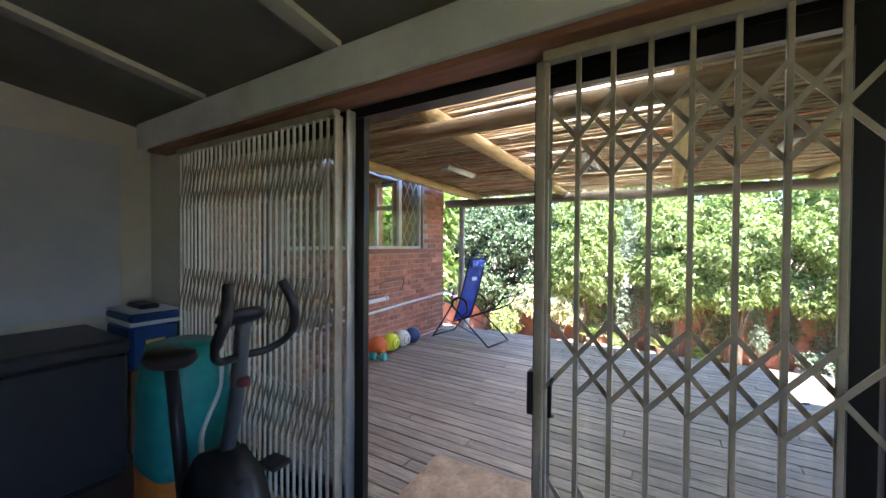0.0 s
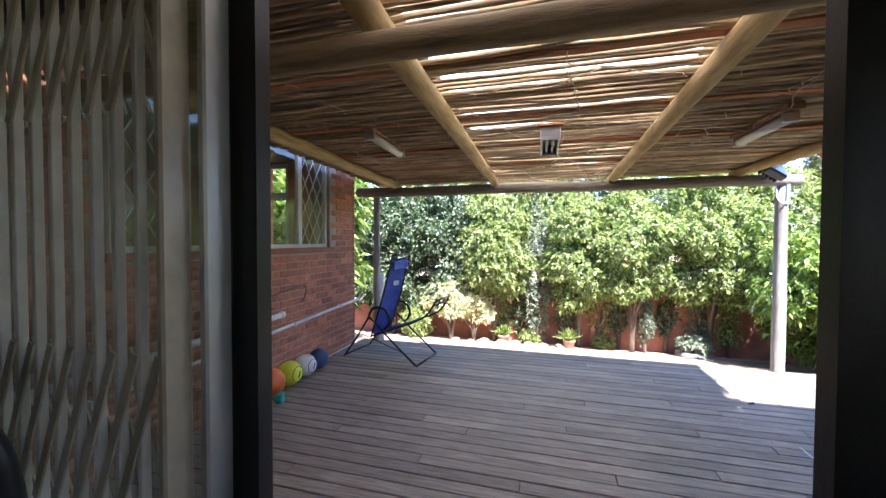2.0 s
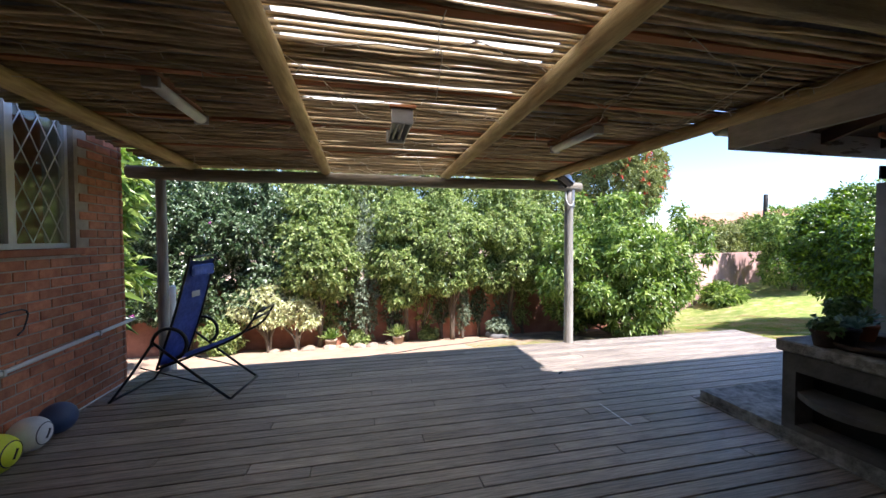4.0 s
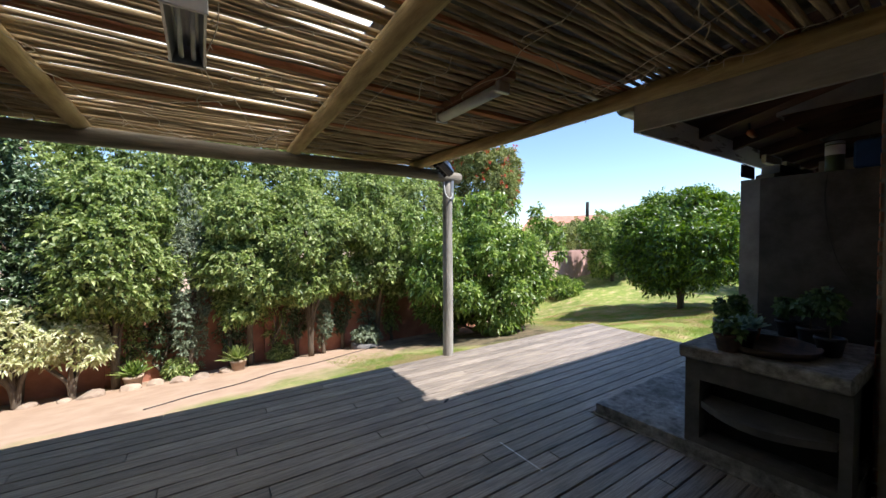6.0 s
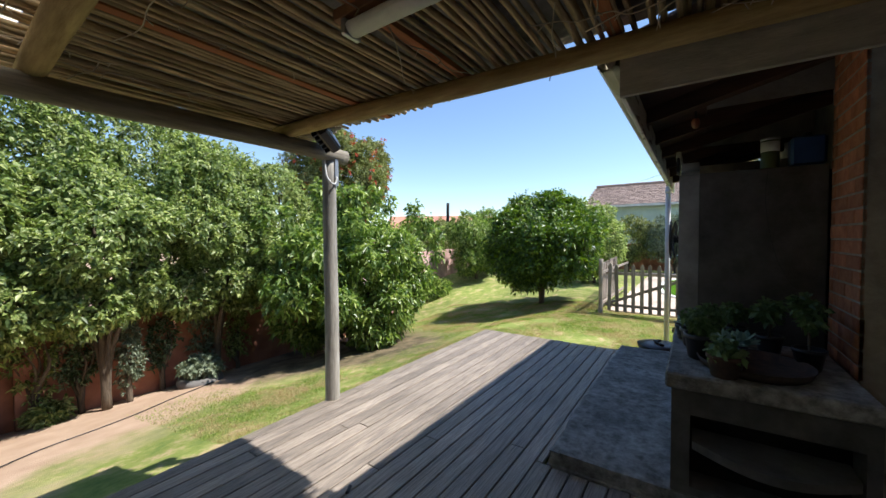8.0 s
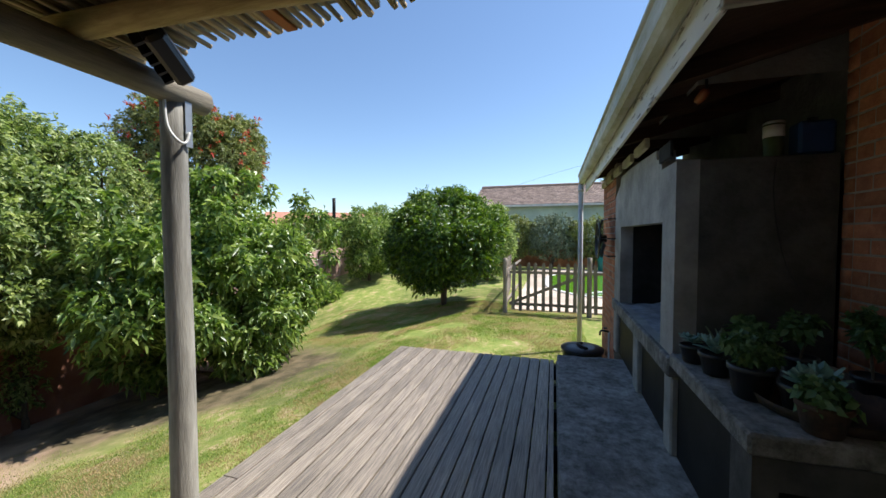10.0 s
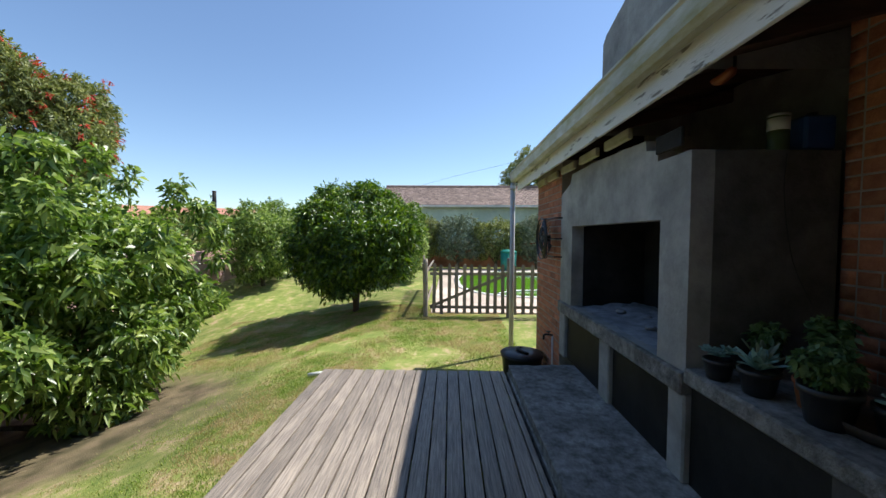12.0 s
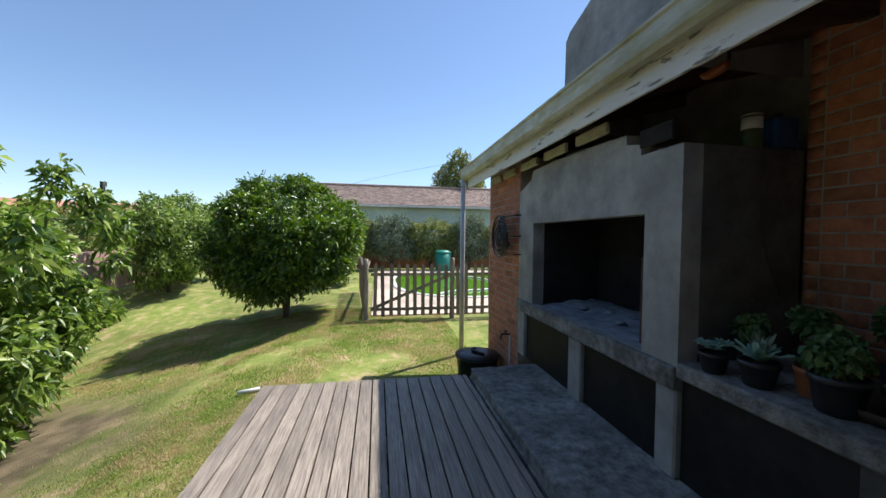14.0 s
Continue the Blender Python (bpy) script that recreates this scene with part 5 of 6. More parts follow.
solo("ash_bed", bm, M_ASH, "pale ash spread over the hearth", "ash", "stuff", smooth=True)

t = thing("lamp_bulb", (3.0, 3.27, 2.4), 0, "orange plastic lamp shade under the roof", "lamp")
M_AMBER = plain("orange plastic", (0.26, 0.07, 0.02), 0.5)
bm = tube(curve_pts([(-0.1, 0, 0), (-0.03, 0, -0.03), (0.1, 0, -0.035), (0.18, 0, 0.0)], 4), [0.02, 0.03, 0.04, 0.045, 0.045, 0.045, 0.045, 0.045, 0.04, 0.035, 0.03, 0.02, 0.01], 10)
part("shade", bm, M_AMBER, t, smooth=True)
t.scale = (0.6, 0.6, 0.6)
part("holder", tube([(-0.1, 0, 0.0), (-0.1, 0, 0.09)], 0.014, 8), M_BLACK, t)
M_CAN = plain("tin print", (0.1, 0.14, 0.06), 0.4)
t = thing("paint_tin", (3.18, 2.83, 2.022), 0, "tall printed tin standing on the ledge", "tin")
part("can", lathe([(0.05, 0), (0.052, 0.005), (0.052, 0.2)], 18), M_CAN, t, smooth=True)
part("label_band", lathe([(0.053, 0.12), (0.053, 0.19)], 18), M_WHITE, t, smooth=True)
part("lid", lathe([(0.054, 0.2), (0.054, 0.215), (0.045, 0.22)], 18), M_STEEL, t, smooth=True)
t = thing("blue_can", (3.18, 2.64, 2.022), 0, "dark blue plastic can standing on the ledge", "can")
part("can", box(-0.06, 0.06, -0.09, 0.09, 0, 0.2, 0.015), M_BLUE, t)
part("cap", lathe([(0.025, 0.2), (0.025, 0.225)], 12), M_BLACK, t)
solo("crack_cable", tube(curve_pts([(3.094, 2.85, 2.0), (3.094, 2.86, 1.8), (3.094, 2.83, 1.55), (3.094, 2.78, 1.35), (3.094, 2.68, 1.15)], 6), 0.002, 5), M_BLACK, "thin black cable hanging down the plaster", "cable")
t = thing("roof_beam_ends", (0, 0, 0), 0, "weathered yellowish timber ends above the plaster", "timber", "", "structure")
for x in (3.75, 4.35, 4.95, 5.55, 6.1):
    part("timber_end", box(x, x + 0.42, 3.38, 3.42, 2.25, 2.33, 0.006), M_GUTTER, t)
for x0, x1, z0, z1 in ((3.16, 3.43, 2.06, 2.17),):
    part("charred_board", box(x0, x1, 3.372, 3.392, z0, z1, 0.004), M_SOOT, t)

# ---- potted plants ----
def pot(x, y, z, r, h, material, label, tilt=0):
    t = thing("potted_plant", (x, y, z), random.uniform(0, 360), label, "potted plant", "potted plants")
    t.scale = (0.8, 0.8, 0.8)
    part("pot", lathe([(r * 0.72, 0), (r * 0.76, 0.01), (r * 0.97, h * 0.82), (r * 1.06, h * 0.83), (r * 1.06, h), (r * 0.94, h), (r * 0.9, h * 0.9), (0.01, h * 0.88)], 18), material, t, smooth=True)
    return t


def rosette(parent, n, L, w, material, base, seed, tall=0.5, name="leaves", fleshy=True):
    """Pointed leaves round one or more centres."""
    rg = random.Random(seed)
    vs, fs = [], []
    for c in base:
        for k in range(n):
            a = 2.4 * k + rg.uniform(-0.3, 0.3)
            e = tall * (1 - k / n) + 0.15 + rg.uniform(0, 0.2)
            d = Vector((math.cos(a) * math.cos(e * 1.4), math.sin(a) * math.cos(e * 1.4), math.sin(e * 1.4)))
            s = Vector((-math.sin(a), math.cos(a), 0))
            u = d.cross(s)
            l = L * rg.uniform(0.7, 1.1)
            p = Vector(c)
            o = len(vs)
            for t, ww in ((0, 0.4), (0.4, 1.0), (0.75, 0.7), (1, 0.05)):
                q = p + d * l * t - Vector((0, 0, 1)) * l * 0.2 * t * t
                vs += [q + s * w * ww * 0.5 - u * w * 0.12, q + u * w * 0.06, q - s * w * ww * 0.5 - u * w * 0.12]
            for i in range(3):
                b = o + i * 3
                fs += [(b, b + 3, b + 4, b + 1), (b + 1, b + 4, b + 5, b + 2)]
    me = bpy.data.meshes.new(name)
    me.from_pydata([tuple(v) for v in vs], [], fs)
    me.materials.append(material)
    ob = new(name, me)
    ob.parent = parent
    return ob


BZ = 0.787
random.seed(5)
t = pot(2.93, 3.31, BZ, 0.085, 0.13, M_BLACK, "pale blue-green echeveria in a small black pot")
rosette(t, 22, 0.075, 0.04, L_BLUE, [(0, 0, 0.15), (0.05, 0.04, 0.17), (-0.05, 0.03, 0.16)], 1)
t = pot(2.74, 3.26, BZ, 0.1, 0.15, M_BLACK, "grey-green succulent spilling from a black pot")
rosette(t, 20, 0.17, 0.05, L_BLUE, [(0, 0, 0.15)], 2, 0.9)
rosette(t, 16, 0.2, 0.045, L_GREY, [(0.04, 0.03, 0.16)], 12, 1.0)
t = pot(2.6, 3.14, BZ, 0.085, 0.16, M_TERRA, "small succulent in a terracotta pot")
rosette(t, 14, 0.14, 0.05, L_SUCC, [(0, 0, 0.15)], 3, 0.8)
t = pot(2.46, 3.22, BZ, 0.115, 0.19, M_BLACK, "bright green bushy succulent in a black pot")
crown("leaves", t, L_SUCC, blob(0, 0, 0.3, 0.13, 0.13, 0.11, 7, 4), 160, 0.045, 4, per=6, aspect=0.6)
t = pot(2.3, 3.1, BZ, 0.11, 0.17, M_BLACK, "blue-green succulent in a dark pot")
rosette(t, 24, 0.14, 0.06, L_BLUE, [(0, 0, 0.17), (0.08, 0.02, 0.18)], 5, 0.7)
t = pot(2.16, 3.12, BZ, 0.1, 0.15, M_RUST, "trailing green plant in a low brown pot")
crown("leaves", t, L_SUCC, blob(0, 0, 0.19, 0.11, 0.11, 0.08, 7, 9), 60, 0.05, 6, per=5, aspect=0.7)
for k, (x, y, h) in enumerate(((2.97, 3.02, 0.18), (2.8, 2.86, 0.26), (2.55, 2.72, 0.36))):
    t = pot(x, y, BZ, 0.09, 0.15, M_BLACK, "leafy shade plant in a dark pot on the bench")
    part("stem", tube(curve_pts([(0, 0, 0.13), (0.02, 0.01, 0.13 + h * 0.4), (0.0, 0.02, 0.1 + h * 0.8)], 4), 0.008, 6), M_BARK, t)
    crown("leaves", t, L_SUCC, blob(0, 0, 0.14 + h * 0.75, 0.1, 0.1, h * 0.4, 6, 40 + k), 70, 0.055, 40 + k, per=5, aspect=0.6)
t = thing("round_tray", (2.38, 2.98, BZ), 0, "wide shallow rusty round tray on the bench", "tray")
part("dish", lathe([(0.2, 0.0), (0.24, 0.004), (0.255, 0.05), (0.265, 0.052), (0.245, 0.01), (0.02, 0.008)], 28), M_RUST, t, smooth=True)

# ---- garden bits ----
M_POT = mat("weathered pot clay", (0.24, 0.17, 0.12), (0.4, 0.3, 0.22), 0.9, 8, bump=0.3)

def garden_pot(x, y, label, r, seed, material, size):
    z = ground_z(x, y)
    t = thing("garden_pot", (x, y, z), 0, label, "potted plant", "garden pots")
    part("pot", lathe([(r * 0.75, 0), (r * 0.8, 0.02), (r, 0.2), (r * 1.08, 0.2), (r * 1.08, 0.24), (r * 0.9, 0.24), (0.02, 0.22)], 18), M_POT, t, smooth=True)
    rosette(t, 26, size, 0.05, material, [(0, 0, 0.23), (0.08, 0.05, 0.23), (-0.07, 0.04, 0.23)], seed, 1.0)
    return t


garden_pot(-1.95, 11.75, "small leafy plant in a terracotta pot on the soil", 0.16, 1, L_GLOSSY, 0.4)
garden_pot(-0.1, 11.55, "spiky light green plant in a terracotta pot", 0.16, 2, L_HEDGE, 0.45)
zz = ground_z(3.0, 11.9)
t = thing("tyre_planter", (3.0, 11.7, zz), 0, "old tyre planter full of grey-green leaves", "planter")
part("tyre", tube([(0.32 * math.cos(a), 0.32 * math.sin(a), 0.1) for a in np.linspace(0, 2 * math.pi, 29)], 0.1, 10, caps=False), plain("grey rubber", (0.16, 0.15, 0.14), 0.8), t, smooth=True)
crown("leaves", t, L_GREY, blob(0, 0, 0.35, 0.42, 0.42, 0.25, 7, 3), 260, 0.1, 3, per=6, aspect=0.5)
rg = random.Random(3)
M_STONE = mat("sandstone", (0.25, 0.18, 0.13), (0.4, 0.31, 0.23), 0.9, 6, bump=0.5, bscale=25)
for k in range(8):
    x, y = -3.3 + k * 0.42 + rg.uniform(-0.1, 0.1), 11.45 + rg.uniform(-0.12, 0.2)
    bm = bmesh.new()
    bmesh.ops.create_icosphere(bm, subdivisions=2, radius=rg.uniform(0.1, 0.2))
    for v in bm.verts:
        v.co *= 1 + 0.35 * noise.noise(v.co * 5 + Vector((k * 3, 0, 0)))
        v.co.z *= 0.5
    o = solo("border_stone", bm, M_STONE, "flat sandstone edging the soil border", "stone", group="border stones")
    o.matrix_basis = pose(x, y, ground_z(x, y) + 0.02, 0, 0, rg.uniform(0, 360))
hp = []
for i in range(24):
    x = -1.5 + i * 0.2
    y = 9.0 + (x + 1.5) * 0.5 + 0.35 * noise.noise((x * 0.9, 0, 3))
    hp.append((x, y, ground_z(x, y) + 0.018))
solo("garden_hose", tube(hp, 0.008, 6), M_BLACK, "dark garden hose lying across soil and grass", "hose", smooth=True)
t = solo("pipe_offcut", tube([(6.17, 6.75, ground_z(6.17, 6.7) + 0.03), (6.2, 6.5, ground_z(6.2, 6.5) + 0.03)], 0.025, 10), M_PVC, "short white plastic pipe offcut on the lawn", "pipe offcut", smooth=True)
solo("deck_pebble", tube([(1.13, 4.97, 0.006), (1.18, 5.0, 0.008)], 0.012, 6), M_BLACK, "small dark clod lying on the deck", "clod")

# creeper and low shrubs along the wall
def shrub(x, y, rx, ry, rz, material, n, size, label, seed, name="shrub", per=7, zc=None, aspect=0.36, droop=0.25, lobes=11, group="garden shrubs"):
    z0 = ground_z(x, y)
    t = thing(name, (x, y, z0), 0, label, "shrub" if name != "tree" else "tree", group)
    c = (zc if zc is not None else rz * 0.85)
    lob = blob(0, 0, c, rx, ry, rz, lobes, seed, 0.74 if lobes > 13 else 0.62, 0.22 if lobes > 13 else 0.3, 0.4)
    limbs((0, 0, -0.05), [(l[0] * 0.9, l[1] * 0.9, max(0.1, l[2])) for l in lob[1:7]], 0.05 + 0.02 * rx, t, seed)
    crown("crown", t, material, lob, n, size, seed, per=per, aspect=aspect, droop=droop)
    return t


HED = "dense broad-leaved hedge tree hanging over the garden wall"
hed = ((-7.9, 12.2, 1.35, 1.7, 2.1), (-5.6, 12.0, 1.3, 1.5, 2.2), (-3.7, 12.3, 1.4, 1.3, 2.2), (-2.25, 11.85, 1.35, 1.05, 1.7), (0.2, 12.0, 1.25, 1.0, 1.75), (1.55, 11.7, 1.5, 1.2, 1.8), (3.5, 12.0, 1.65, 1.25, 1.95))
for k, (x, y, zc, rx, rz) in enumerate(hed):
    z0 = ground_z(x, y)
    t = thing("hedge_tree", (x, y, z0), 0, HED, "hedge tree", "hedge trees")
    lob = puffs(zc - z0 - 0.15, rx * 1.12, 1.25, rz * 1.08, 24, 20 + k, 0.34, 0.68, 3, 0.6)
    limbs((0, 0.1, -0.05), [(l[0], l[1], l[2]) for l in lob[1:7]], 0.08, t, 20 + k)
    crown("crown", t, L_DARKHEDGE if k < 3 else L_HEDGE, lob, 6200, 0.098, 20 + k, per=8, aspect=0.46, depth=0.3, keep=0.85)
    if k in (1, 2):
        crown("blossom", t, L_MAGENTA, lob[:9], 16, 0.06, 50 + k, per=9, aspect=0.6, depth=0.02, jitter=0.5)
for k, (x, zc, rz) in enumerate(((-9.5, 3.0, 2.6), (-6.6, 3.0, 2.5), (-4.2, 3.1, 2.5), (-2.0, 3.1, 2.3), (-0.8, 2.4, 2.2), (0.6, 3.2, 2.4), (2.7, 3.2, 2.3), (4.4, 2.6, 1.8), (6.2, 2.0, 1.8))):
    t = thing("tree", (x, 14.2, -1.5), 0, "tall dark-leaved tree behind the garden wall", "tree", "trees behind the wall")
    lob = blob(0, 0, zc + 1.5, 1.75, 1.0, rz, 11, 60 + k)
    limbs((0, 0, 0), [(l[0], l[1], l[2]) for l in lob[1:6]], 0.12, t, 60 + k)
    crown("crown", t, L_HEDGE, lob, 3200, 0.11, 60 + k, per=7)
shrub(-3.5, 11.55, 0.95, 0.5, 0.62, L_YELLOW, 750, 0.1, "pale cream-leaved shrub in full sun", 81, per=7, zc=1.2, lobes=15)
shrub(-2.8, 11.5, 0.7, 0.45, 0.5, L_YELLOW, 600, 0.1, "pale cream-leaved shrub in full sun", 87, per=7, zc=1.05, lobes=15)
shrub(-1.0, 11.95, 0.42, 0.28, 2.0, L_GREY, 1500, 0.07, "grey-leaved creeper hanging down the wall", 82, zc=2.1, lobes=16)
for k, (x, rz, m_) in enumerate(((-2.1, 0.75, L_HEDGE), (-1.5, 0.7, L_DARKHEDGE), (-0.2, 0.7, L_DARKHEDGE), (0.75, 0.75, L_HEDGE), (1.3, 0.6, L_DARKHEDGE), (2.5, 0.7, L_DARKHEDGE), (3.3, 0.8, L_GREY), (4.0, 0.8, L_HEDGE))):
    shrub(x, 12.2, 0.34, 0.1, rz, m_, 170, 0.08, "thin creeper clinging to the terracotta wall", 140 + k, zc=0.95, lobes=16)
shrub(1.9, 11.9, 0.25, 0.2, 0.9, L_GREY, 400, 0.07, "grey-leaved creeper hanging down the wall", 83, zc=1.0)
shrub(-4.7, 11.6, 0.7, 0.5, 0.55, L_HEDGE, 500, 0.1, "low green shrub by the garden wall", 84)
shrub(-1.2, 11.9, 0.3, 0.2, 0.25, L_HEDGE, 130, 0.1, "low green seedling by the garden wall", 85)
shrub(0.9, 12.0, 0.35, 0.2, 0.22, L_HEDGE, 130, 0.1, "low green seedling by the garden wall", 86)

# broad shrub, bottlebrush, citrus, far bushes
t = thing("tree", (5.95, 10.4, ground_z(5.95, 10.4)), 0, "large glossy-leaved shrub reaching down to the lawn", "tree", "garden trees")
lob = puffs(1.7, 2.45, 2.0, 2.0, 50, 90, 0.28, 0.58, 24, 0.55)
limbs((0, 0, -0.05), [(l[0] * 0.9, l[1] * 0.9, max(0.2, l[2])) for l in lob[1:16]], 0.09, t, 90)
crown("crown", t, L_GLOSSY, lob, 5600, 0.14, 90, per=7, aspect=0.4, depth=0.55, droop=0.4, keep=0.85, jitter=0.3, rag=0.25)
bb = shrub(10.3, 16.1, 2.35, 2.3, 2.7, L_OLIVE, 11000, 0.13, "tall bottlebrush tree with red flowers", 91, "tree", per=7, zc=5.2, aspect=0.3, lobes=20, group="garden trees")
crown("blossom", bb, L_RED, blob(0, 0, 5.22, 2.41, 2.36, 2.76, 20, 91, 0.74, 0.22, 0.4), 420, 0.09, 92, per=14, aspect=0.3, depth=0.05, jitter=0.35)
t = thing("tree", (11.1, 7.33, ground_z(11.1, 7.33)), 0, "round dark green citrus tree on the lawn", "tree", "garden trees")
lob = puffs(2.02, 1.98, 1.98, 1.66, 42, 93, 0.24, 0.72, 0, 0.66)
limbs((0, 0, -0.05), [(l[0] * 0.9, l[1] * 0.9, l[2]) for l in lob[1:9]], 0.09, t, 93)
crown("crown", t, L_CITRUS, lob, 12000, 0.115, 93, per=8, depth=0.5, keep=0.85, rag=0.45, jitter=0.35)
shrub(15.5, 12.2, 2.0, 1.6, 1.7, L_GLOSSY, 2600, 0.14, "light green bush at the end of the lawn", 94, "tree", zc=1.75, group="far bushes")
shrub(18.5, 13.0, 2.2, 1.8, 2.0, L_GLOSSY, 2200, 0.15, "light green bush at the end of the lawn", 95, "tree", zc=1.9, group="far bushes")
shrub(15.2, 15.6, 1.8, 1.4, 1.5, L_OLIVE, 1700, 0.13, "dull olive bush at the end of the lawn", 96, "tree", zc=1.6, group="far bushes")
shrub(19.5, 16.8, 2.4, 1.6, 1.6, L_OLIVE, 1500, 0.16, "dull olive bush at the end of the lawn", 97, "tree", zc=1.7, group="far bushes")
shrub(16.5, 6.9, 1.7, 1.3, 2.1, L_HEDGE, 2000, 0.14, "airy light tree behind the citrus", 98, "tree", zc=2.0, group="far bushes")
shrub(12.6, 12.6, 0.9, 0.5, 0.45, L_GLOSSY, 420, 0.25, "strappy low plants along the pink wall", 99, zc=0.35, aspect=0.15)
for k, (y, s) in enumerate(((6.5, 1), (4.2, 1.05), (1.9, 1), (-0.5, 1.05), (-3.0, 1))):
    shrub(23.2, y, 1.0, 1.75, 1.6 * s, L_GREY if k % 2 else L_OLIVE, 1300, 0.15, "grey-green hedge shrub behind the pool", 100 + k, "tree", zc=1.85, group="pool hedge")
shrub(33, -1.9, 2.2, 2.4, 2.6, L_OLIVE, 1500, 0.25, "tall feathery tree beyond the neighbour's roof", 110, "tree", zc=6.9, group="far bushes")
for k, (x, y) in enumerate(((30, 24), (26, 21), (34, 18), (38, 30), (30, 12))):
    shrub(x, y, 4.0, 3.0, 1.9, L_OLIVE, 1500, 0.3, "distant dull green garden bush", 115 + k, "tree", zc=1.7, group="far bushes")
for k, (x, y) in enumerate(((-6.2, 8.2), (-7.6, 7.4))):
    shrub(x, y, 1.6, 1.5, 2.3, L_GLOSSY, 1900, 0.32, "large-leaved plant behind the house wing", 125 + k, "tree", zc=2.5, aspect=0.2, group="far bushes")

# ---- fence, pool, neighbours ----
FX, FG = 9.95, -0.46


def picket_mesh(h):
    bm = bmesh.new()
    pr = [(-0.042, 0), (0.042, 0), (0.042, h - 0.06), (0.025, h - 0.015), (0.0, h), (-0.025, h - 0.015), (-0.042, h - 0.06)]
    a = [bm.verts.new((-0.011, y, z)) for y, z in pr]
    b = [bm.verts.new((0.011, y, z)) for y, z in pr]
    bm.faces.new(a[::-1])
    bm.faces.new(b)
    for i in range(7):
        j = (i + 1) % 7
        bm.faces.new((a[i], a[j], b[j], b[i]))
    return finish(bm, "picket", M_PICKET)


PK = picket_mesh(1.22)
rg = random.Random(2)


def picket_run(name, y0, y1, n, label, brace=False):
    t = thing(name, (FX, 0, FG), 0, label, "picket gate" if brace else "picket fence", "picket fence")
    for i in range(n):
        y = y0 + (y1 - y0) * (i + 0.5) / n
        piece("picket", PK, t, pose(0, y, 0.08 + rg.uniform(-0.02, 0.02), rg.uniform(-1.2, 1.2), 0, 0))
    for z in (0.2, 1.02):
        part("rail", box(0.013, 0.05, min(y0, y1), max(y0, y1), z, z + 0.07, 0.004), M_PICKET, t)
    if brace:
        bm = box(-0.02, 0.018, -0.035, 0.035, 0, math.hypot(y1 - y0, 0.8))
        o = part("brace", bm, M_PICKET, t)
        o.matrix_basis = pose(0.034, y0, 0.24, math.degrees(math.atan2(abs(y1 - y0), 0.8)), 0, 0)
    return t


picket_run("picket_gate", 5.2, 3.32, 10, "weathered wooden picket gate to the pool", True)
picket_run("picket_fence", 3.22, 1.2, 10, "weathered wooden picket fence beside the gate")
for y, h in ((5.31, 1.42), (3.27, 1.45), (1.1, 1.4)):
    solo("fence_post", log((FX, y, FG - 0.2), (FX, y, FG + h), 0.06, 0.055, 0.01, seed=int(y * 9)), M_PICKET, "round weathered fence post by the pool gate", "fence post", group="fence posts", smooth=True)
side = thing("side_fence", (0, 0, FG), 0, "weathered picket fence along the pool side", "picket fence", "picket fence")
for i in range(26):
    piece("picket", PK, side, pose(10.15 + i * 0.17, 5.36 + i * 0.012, 0.06 + rg.uniform(-0.02, 0.02), 0, rg.uniform(-1.2, 1.2), 90))
for z in (0.2, 1.02):
    part("rail", box(10.05, 14.6, 5.3, 5.34, z, z + 0.07, 0.004), M_PICKET, side)

M_PAVE = mat("pool paving", (0.42, 0.33, 0.26), (0.6, 0.5, 0.41), 0.85, 3, bump=0.3, bscale=30, rnd=0)
solo("pool_paving", box(10.3, 22.4, -6, 5.2, -0.6, -0.42, 0.01), M_PAVE, "pinkish sandy paving round the pool", "paving", "structure")
M_WATER = plain("green pool water", (0.1, 0.24, 0.015), 0.12, 0.0, 0.4)
pool = thing("pool", (16.7, 1.5, -0.415), 0, "swimming pool full of bright green algae water", "pool", "", "structure")
bm = bmesh.new()
pp = []
for k in range(48):
    a = 2 * math.pi * k / 48
    pp.append((4.1 * math.copysign(abs(math.cos(a)) ** 0.75, math.cos(a)), 2.9 * math.copysign(abs(math.sin(a)) ** 0.75, math.sin(a)), 0.0))
hub_ = bm.verts.new((0, 0, 0.012))
ring_ = [bm.verts.new((p[0], p[1], 0.012)) for p in pp]
for k in range(48):
    bm.faces.new((hub_, ring_[k], ring_[(k + 1) % 48]))
part("water", bm, M_WATER, pool)
part("coping", tube([(*p[:2], 0.0) for p in pp] + [pp[0], pp[1]], 0.13, 6, caps=False, squash=0.25), mat("coping", (0.45, 0.44, 0.42), (0.6, 0.59, 0.56), 0.8, 5), pool, smooth=True)
part("pool_hose", tube(curve_pts([(-3.6, 1.6, 0.03), (-3.0, 1.0, 0.03), (-2.4, -0.6, 0.03), (0.5, -1.2, 0.03), (2.8, 0.3, 0.03)], 6), 0.04, 8), M_PVC, pool, smooth=True)
solo("pool_back_wall", box(24.5, 24.7, -12, 9, -0.6, 1.1, 0.01), M_GARDENWALL, "low brick-red wall behind the pool hedge", "garden wall", "structure")
t = thing("green_bin", (22.0, 1.35, -0.42), 0, "teal plastic drum with a domed lid by the hedge", "bin")
M_BINP = plain("teal plastic", (0.02, 0.22, 0.17), 0.45)
part("drum", lathe([(0.4, 0), (0.44, 0.05), (0.46, 1.0)], 20), M_BINP, t, smooth=True)
part("lid", lathe([(0.48, 1.0), (0.48, 1.06), (0.3, 1.16), (0.05, 1.18)], 20), M_BINP, t, smooth=True)

